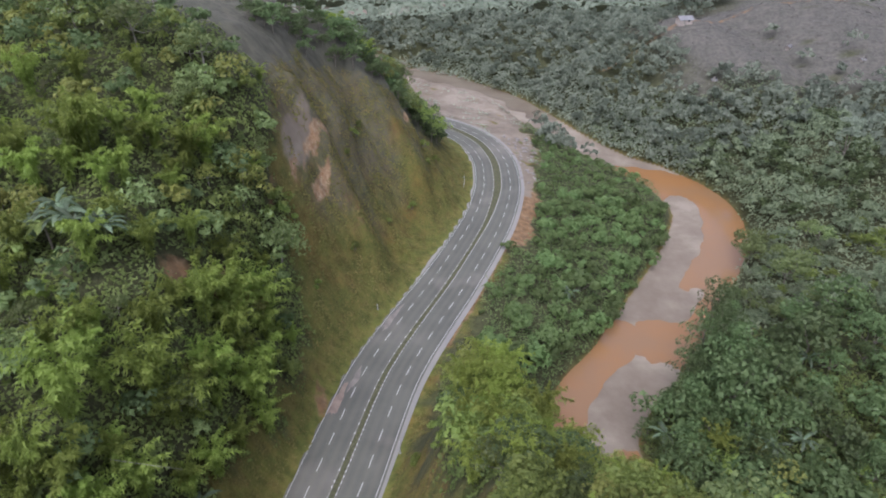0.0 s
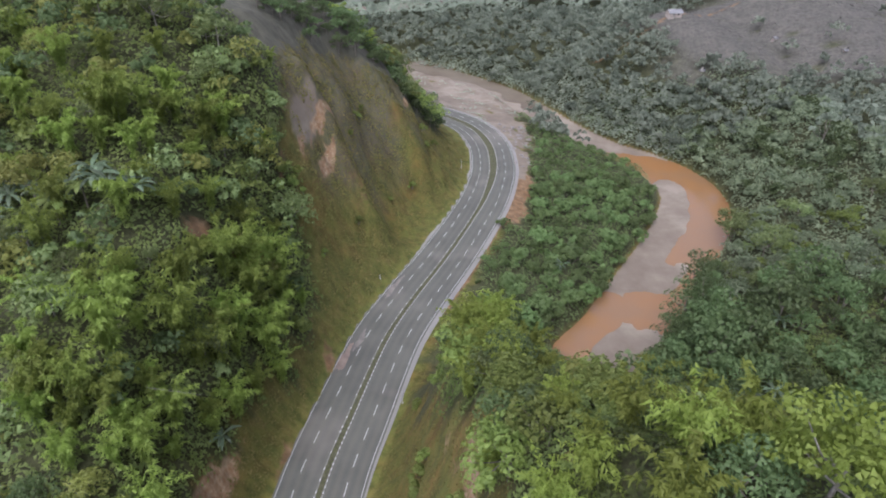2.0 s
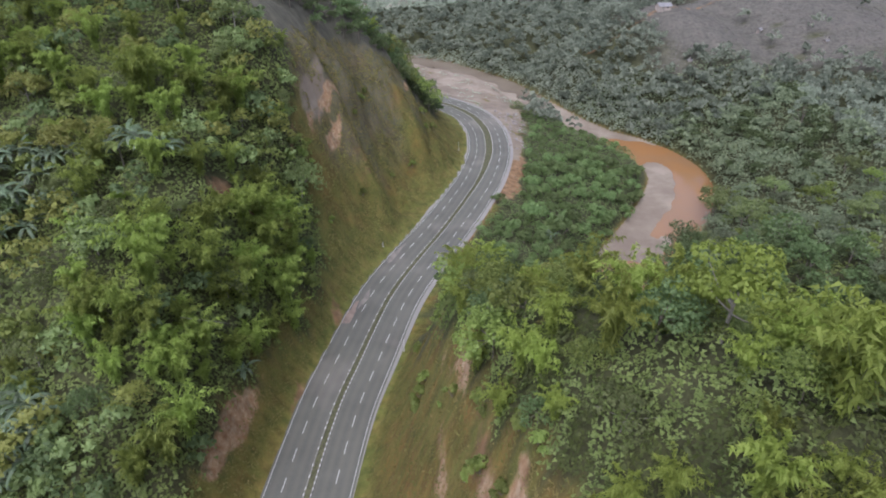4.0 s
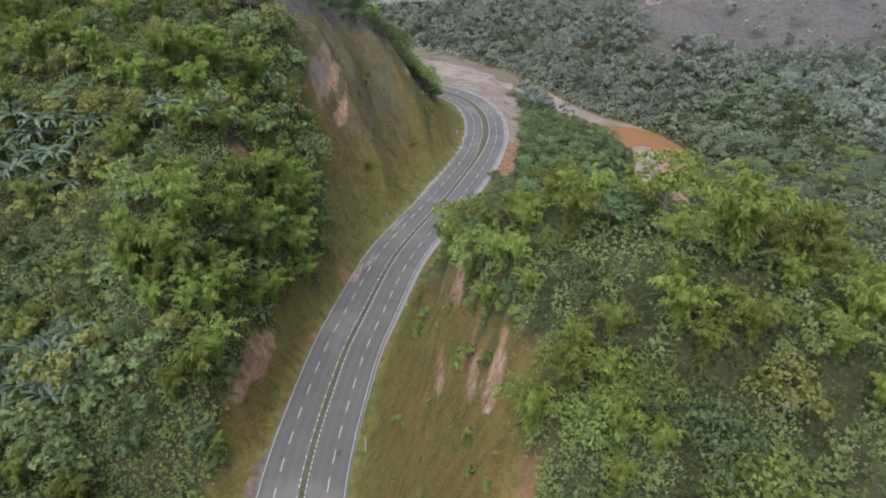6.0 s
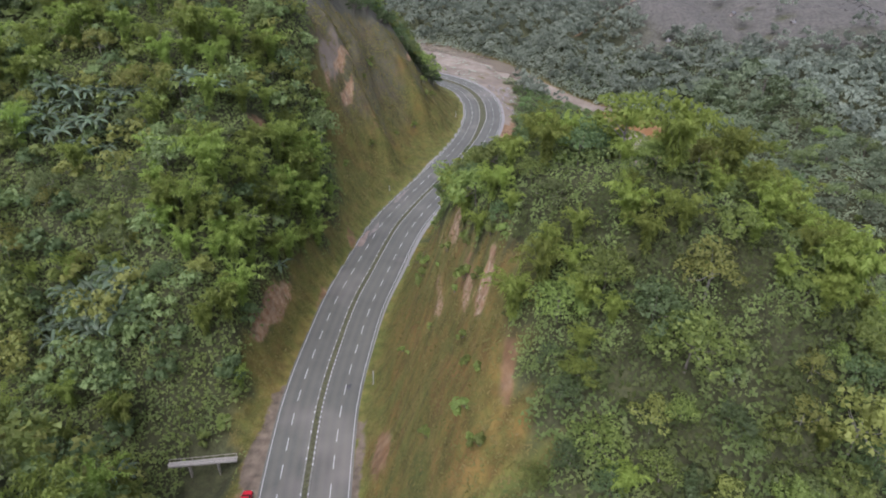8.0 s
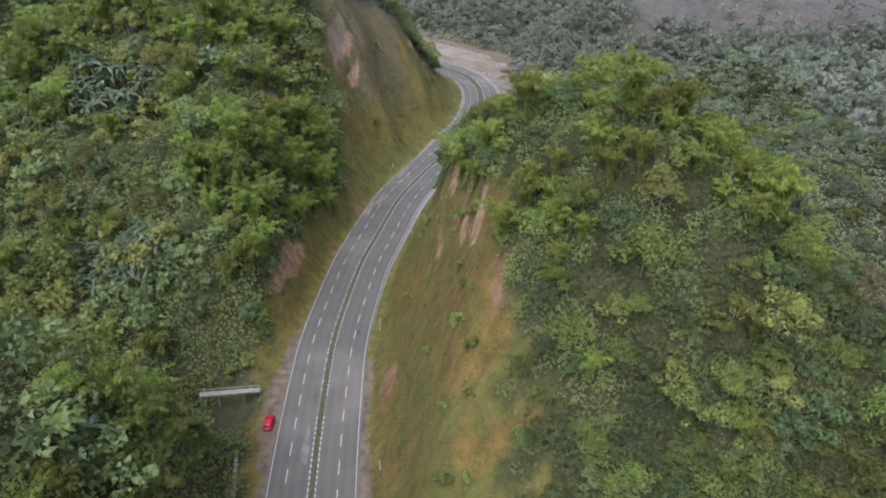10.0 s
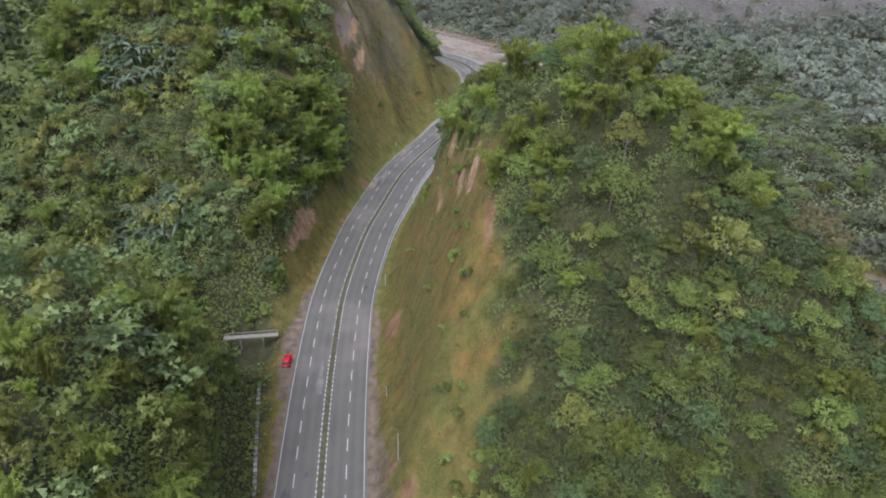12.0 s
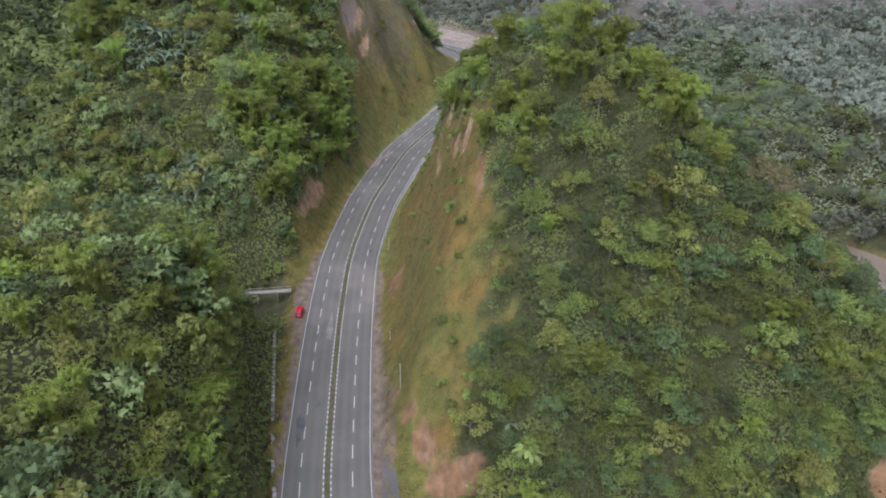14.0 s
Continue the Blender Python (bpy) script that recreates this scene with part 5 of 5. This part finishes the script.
# mud, dust and stains on the carriageways
def patch(name, s, off, long, wide, col, seed, label):
    """A thin uneven film on the road, along its direction."""
    r = np.random.default_rng(seed)
    (x, y), turn = ROAD.at(s, off)
    n = 22
    a = np.linspace(0, 2 * np.pi, n, endpoint=False)
    k = 1 + 0.22 * np.sin(3 * a + r.uniform(0, 6)) + 0.14 * np.sin(7 * a + r.uniform(0, 6))
    rim = np.stack([np.cos(a) * wide / 2 * k, np.sin(a) * long / 2 * k], 1)
    v = [(px, py, 0.004) for px, py in rim] + [(px * 1.04, py * 1.04, 0.0) for px, py in rim]
    f = [tuple(range(n))] + [(i, n + i, n + (i + 1) % n, (i + 1) % n) for i in range(n)]
    ob = part(name, mesh(name, v, f, plain(name + "_film", col, 0.9, 0.3, 0.5)), road, label)
    ob.matrix_basis = pose(x, y, 0.062, 0, 0, turn)


patch("mud_film", 186.5, -6.9, 9, 1.8, (0.19, 0.145, 0.115), 1, "dried pinkish mud on the road edge")
patch("mud_film", 193, -5.6, 7, 1.3, (0.165, 0.145, 0.125), 2, "pale dust on the lane")
patch("stain", 66.5, -5.6, 7, 1.5, (0.075, 0.073, 0.072), 3, "dark wet stain on the lane")
patch("stain", 128.6, 4.9, 1.6, 0.9, (0.06, 0.058, 0.058), 4, "small dark oil stain")
patch("stain", 72, -2.6, 2.2, 1.0, (0.09, 0.088, 0.086), 5, "small dark stain")
patch("mud_film", 96, -2.0, 9, 1.2, (0.15, 0.14, 0.125), 6, "pale dust beside the kerb")
patch("mud_film", 214, -6.8, 10, 1.4, (0.165, 0.145, 0.125), 7, "pale dust on the road edge")

POST = plain("painted_post", (0.32, 0.31, 0.295), 0.7, 0.15, 2.0)


def make_post(x, y, tall, wide, lean, label):
    """A round concrete post with a collar at its foot and a domed cap."""
    p = tagged(new("roadside_post"), label, "post")
    part("shaft", mesh("shaft", *tube([(0, 0, -0.3), (0, 0, tall * 0.5), (0, 0, tall)], [wide, wide * 0.9, wide * 0.8], 10), POST, True), p)
    part("cap", mesh("cap", *tube([(0, 0, tall), (0, 0, tall + wide * 0.5), (0, 0, tall + wide * 0.9)], [wide * 0.95, wide * 0.8, wide * 0.3], 10), POST, True), p)
    part("foot", mesh("foot", *tube([(0, 0, -0.2), (0, 0, 0.12), (0, 0, 0.18)], [wide * 2.2, wide * 2.2, wide * 1.4], 10), CONCRETE), p)
    p.matrix_basis = pose(x, y, float(land(x, y)), 0, lean, 0)


make_post(-20.3, 32.2, 3.4, 0.10, 2, "slender white roadside post by the grass slope")
make_post(-15.6, 77.4, 3.2, 0.11, -1, "slender white roadside post by the grass slope")
make_post(-24.1, 119.4, 1.3, 0.12, 0, "short white marker post at the road edge")
make_post(-12.9, -25.5, 6.0, 0.07, 1, "tall thin pale pole on the verge")
make_post(-16.4, -8, 2.2, 0.08, -2, "short grey post beside the road")


# drain beside the bend: a channel of three slabs
drain = tagged(new("roadside_drain"), "pale concrete roadside drain below the grassy cliff", "drain")
line = Line([(-3.4, 206), (-2.8, 197), (-3.2, 188), (-5.2, 177.4), (-6.4, 170.5), (-8.2, 164)])
for a, b, z in ((-0.7, -0.45, 1.05), (0.45, 0.7, 0.95), (-0.45, 0.45, 0.55)):
    part("slab", mesh("slab", *strip(line, 0, float(line.s[-1]), a, b, z, 1.2), CONCRETE), drain)

# wall of the ditch, with its row of capping stones
wall = tagged(new("ditch_wall"), "low concrete wall with capping stones along a dark ditch", "wall")
part("wall_body", mesh("wall_body", *strip(DITCH, 12, 62, 0.25, 0.7, 0.05, 2.8), KERB_DARK), wall)
cap = mesh("cap_stone", [(a * 0.33 * k, b * 0.42 * k, z) for z, k in ((0, 1), (0.2, 1), (0.26, 0.8)) for a, b in ((-1, -1), (1, -1), (1, 1), (-1, 1))],
           [(0, 1, 5, 4), (1, 2, 6, 5), (2, 3, 7, 6), (3, 0, 4, 7), (4, 5, 9, 8), (5, 6, 10, 9), (6, 7, 11, 10), (7, 4, 8, 11), (8, 9, 10, 11)], CONCRETE)
for k in range(40):
    (x, y), turn = DITCH.at(12.6 + 1.24 * k, 0.48)
    part("cap_stone", cap, wall).matrix_basis = pose(x, y, 0.05, 0, 0, turn + r9.uniform(-3, 3))

# footbridge over the gully
PLANK = plain("weathered_planks", (0.27, 0.25, 0.21), 0.9, 0.3, 1.5)
bridge = tagged(new("footbridge"), "weathered plank footbridge with side rails over the gully", "footbridge")
box = lambda a, b, c: ([(x, y, z) for x in (-a, a) for y in (-b, b) for z in (-c, c)], [(0, 1, 3, 2), (4, 6, 7, 5), (0, 4, 5, 1), (2, 3, 7, 6), (0, 2, 6, 4), (1, 5, 7, 3)])
beam = mesh("beam", *box(8.4, 0.10, 0.16), PLANK)
for y in (-0.62, 0.62):
    part("beam", beam, bridge).matrix_basis = pose(0, y, -0.2)
rail = mesh("rail", *box(8.4, 0.05, 0.05), PLANK)
stake = mesh("stake", *box(0.05, 0.05, 0.45), PLANK)
for y in (-0.7, 0.7):
    part("rail", rail, bridge).matrix_basis = pose(0, y, 0.85)
    for x in (-8.2, -5.5, -2.7, 0, 2.7, 5.5, 8.2):
        part("stake", stake, bridge).matrix_basis = pose(x, y, 0.4)
plank = mesh("plank", *box(0.14, 0.72, 0.03), PLANK)
for k in range(54):
    part("plank", plank, bridge).matrix_basis = pose(-8.3 + 0.313 * k, r9.uniform(-0.04, 0.04), 0, 0, 0, r9.uniform(-1.5, 1.5))
for x in (-3.5, 3.5):
    part("trestle", mesh("trestle", *box(0.12, 0.6, 2.0), PLANK), bridge).matrix_basis = pose(x, 0, -2.3)
bridge.matrix_basis = pose(-48.4, 12.2, 0.35, 0, 0, 8) @ Matrix.Diagonal((0.7, 0.75, 0.8, 1))
pole = tagged(new("bamboo_pole", mesh("bamboo_pole", *tube([(-5, 0, 0), (0, 0, 0.15), (5, 0.1, 0)], [0.07, 0.06, 0.05]), BARK_PALE, True)), "pale cut bamboo pole lying across the ditch", "pole")
pole.matrix_basis = pose(-48.4, 1.0, float(max(land(-53, 1), land(-44, 1))) + 0.1, 0, 0, 3)
stem = tagged(new("dead_bamboo", mesh("dead_bamboo", *tube([(-4.6, 0, 0.6), (0, 0, 0.3), (4.6, 0.2, -0.2)], [0.035, 0.028, 0.015]), BARK_PALE, True)), "dead straw-pale bamboo stem leaning among leaves", "bamboo")
stem.matrix_basis = pose(-44.6, 49.5, 29.3, 0, 0, -5)

# ---- red car on the verge ----
RED = plain("red_car_paint", (0.42, 0.02, 0.03), 0.25, 0.06, 0.5)
GLASS = plain("dark_car_glass", (0.02, 0.022, 0.025), 0.08, 0.1, 1.0)
RUBBER = plain("tyre_rubber", (0.025, 0.025, 0.025), 0.9, 0.2, 4.0)
ALLOY = plain("wheel_metal", (0.5, 0.5, 0.5), 0.35, 0.1, 3.0, 0.9)
LAMP_RED = plain("tail_lamp_plastic", (0.35, 0.02, 0.02), 0.2, 0.05, 3.0)
LAMP_CLEAR = plain("headlamp_plastic", (0.7, 0.7, 0.68), 0.15, 0.05, 3.0)


def loft(rows):
    """Skin over cross sections along the car: (y, half width low, half width high, z low, z waist, z top)."""
    v, f = [], []
    for y, wl, wh, z0, z1, z2 in rows:
        for x, z in ((-wl * 0.94, z0), (-wl, (z0 + z1) / 2), (-wl * 0.97, z1), (-wh, z2 - 0.04), (-wh * 0.85, z2), (wh * 0.85, z2), (wh, z2 - 0.04), (wl * 0.97, z1), (wl, (z0 + z1) / 2), (wl * 0.94, z0)):
            v.append((x, y, z))
    n = 10
    for i in range(len(rows) - 1):
        for k in range(n):
            f.append((i * n + k, i * n + (k + 1) % n, (i + 1) * n + (k + 1) % n, (i + 1) * n + k))
    return v, f + [tuple(range(n - 1, -1, -1)), tuple((len(rows) - 1) * n + k for k in range(n))]


car = tagged(new("car"), "small bright red hatchback parked on the dirt verge", "car")
body = part("body", mesh("body", *loft([(-1.9, 0.72, 0.66, 0.38, 0.6, 0.86), (-1.78, 0.82, 0.76, 0.25, 0.62, 0.98), (-1.2, 0.84, 0.78, 0.22, 0.62, 1.0), (0.7, 0.84, 0.78, 0.22, 0.62, 0.98),
                                           (1.3, 0.83, 0.74, 0.22, 0.6, 0.88), (1.8, 0.78, 0.66, 0.26, 0.56, 0.76), (1.92, 0.68, 0.58, 0.36, 0.52, 0.66)]), RED, True), car)
part("cabin_glass", mesh("cabin_glass", *loft([(-1.72, 0.74, 0.62, 0.94, 1.0, 1.06), (-1.42, 0.76, 0.6, 0.94, 1.1, 1.40), (0.1, 0.76, 0.6, 0.94, 1.1, 1.42), (0.85, 0.76, 0.66, 0.93, 0.97, 1.02)]), GLASS, True), car, "dark glazing")
part("roof", mesh("roof", *loft([(-1.5, 0.60, 0.56, 1.36, 1.40, 1.44), (-1.2, 0.63, 0.58, 1.38, 1.43, 1.48), (0.0, 0.63, 0.58, 1.38, 1.43, 1.48), (0.2, 0.58, 0.54, 1.36, 1.40, 1.44)]), RED, True), car)
wheel = tube([(-0.1, 0, 0), (-0.09, 0, 0), (0.09, 0, 0), (0.1, 0, 0)], [0.24, 0.30, 0.30, 0.24], 16)
tyre_me, rim_me = mesh("tyre", *wheel, RUBBER, True), mesh("rim", *tube([(-0.105, 0, 0), (0, 0, 0), (0.105, 0, 0)], [0.17, 0.19, 0.17], 12), ALLOY)
for x in (-0.76, 0.76):
    for y in (-1.2, 1.2):
        w = part("wheel", tyre_me, car)
        w.matrix_basis = pose(x, y, 0.30)
        part("rim", rim_me, w, "silver wheel rim")
    part("tail_lamp", mesh("tail_lamp", *box(0.10, 0.04, 0.12), LAMP_RED), car).matrix_basis = pose(x * 0.84, -1.86, 0.74)
    part("headlamp", mesh("headlamp", *box(0.13, 0.08, 0.06), LAMP_CLEAR), car).matrix_basis = pose(x * 0.74, 1.82, 0.62)
    part("mirror", mesh("mirror", *box(0.09, 0.05, 0.06), RED), car).matrix_basis = pose(x * 1.16, 0.55, 0.98)
part("bumper", mesh("bumper", *box(0.74, 0.06, 0.10), RUBBER), car, "black rear bumper").matrix_basis = pose(0, -1.9, 0.42)
part("plate", mesh("plate", *box(0.22, 0.012, 0.07), PAINT_WHITE), car, "blank white plate").matrix_basis = pose(0, -1.965, 0.5)
car.matrix_basis = pose(-38.6, 4.2, float(land(-38.6, 4.2)) + 0.0, 0, 0, 3)

# ---- far huts ----
SHEET = plain("pale_roof_sheet", (0.18, 0.177, 0.172), 0.6, 0.15, 0.4)
BOARD = plain("hut_boards", (0.36, 0.31, 0.26), 0.9, 0.3, 0.6)


def make_hut(x, y, a, b, tall, turn, label):
    """A gabled hut: four walls, two roof slopes, a door and a window."""
    hut = tagged(new("hut"), label, "hut")
    v = [(-a, -b, -1), (a, -b, -1), (a, b, -1), (-a, b, -1), (-a, -b, tall), (a, -b, tall), (a, b, tall), (-a, b, tall), (-a, 0, tall + b * 0.6), (a, 0, tall + b * 0.6)]
    part("wall", mesh("wall", v, [(0, 1, 5, 4), (2, 3, 7, 6), (1, 2, 6, 9, 5), (3, 0, 4, 8, 7)], BOARD), hut)
    for s in (-1, 1):
        e = 0.5
        q = [(-a - e, 0, tall + b * 0.6 + 0.06), (a + e, 0, tall + b * 0.6 + 0.06), (a + e, s * (b + e), tall - 0.3), (-a - e, s * (b + e), tall - 0.3)]
        q += [(px, py, pz - 0.08) for px, py, pz in q]
        part("roof_slope", mesh("roof_slope", q, [(0, 1, 2, 3), (7, 6, 5, 4), (0, 4, 5, 1), (1, 5, 6, 2), (2, 6, 7, 3), (3, 7, 4, 0)], SHEET), hut)
    part("door", mesh("door", *box(0.45, 0.05, 1.0), PLANK), hut).matrix_basis = pose(-a * 0.3, -b - 0.04, 1.0)
    part("window", mesh("window", *box(0.5, 0.04, 0.4), GLASS), hut).matrix_basis = pose(a * 0.4, -b - 0.03, 1.5)
    hut.matrix_basis = pose(x, y, float(land(x, y)), 0, 0, turn)


make_hut(106, 321, 3.4, 2.2, 2.2, 12, "small white-roofed hut on the far ridge")
make_hut(149, 299, 0.9, 0.8, 1.6, 30, "tiny pale shed on the dry brown hillside")
make_hut(110, 279, 0.8, 0.5, 0.7, -10, "low pale shelter on the dry brown hillside")
make_hut(173, 280, 0.8, 0.6, 0.8, 20, "tiny pale shed on the dry brown hillside")

# dry scrub on the brown hillside
sx, sy = places(60, 330, 205, 420, 3.6, 91, lambda x, y: (masks(x, y)[3] > 0.4) & (land(x, y) > -9))
mass("dry_scrub", sx, sy, 4, 1.4, 0.0, 0.7, (0.9, 0.6), LEAF_SCRUB, "dusty brown scrub on the far hillside", "scrub", 92)
# boulders on the gravel
ROCK = plain("river_stone", (0.2, 0.182, 0.16), 0.9, 0.3, 1.0)
gx, gy = places(14, 60, 196, 300, 3.0, 93, lambda x, y: masks(x, y)[2] > 0.5)
for k, (x, y) in enumerate(zip(gx[:60], gy[:60])):
    bm = bmesh.new()
    bmesh.ops.create_icosphere(bm, subdivisions=1, radius=r9.uniform(0.3, 0.9))
    for q in bm.verts:
        q.co = Vector((q.co.x * 1.3, q.co.y, q.co.z * 0.6)) * (1 + r9.uniform(-0.2, 0.2))
    rm = bpy.data.meshes.new("boulder")
    bm.to_mesh(rm)
    bm.free()
    rm.materials.append(ROCK)
    ob = tagged(new("boulder", rm), "pale rounded boulder on the gravel bank", "boulder", "boulders on the river bank")
    ob.matrix_basis = pose(x, y, float(land(x, y)) + 0.1, 0, 0, r9.uniform(0, 360))
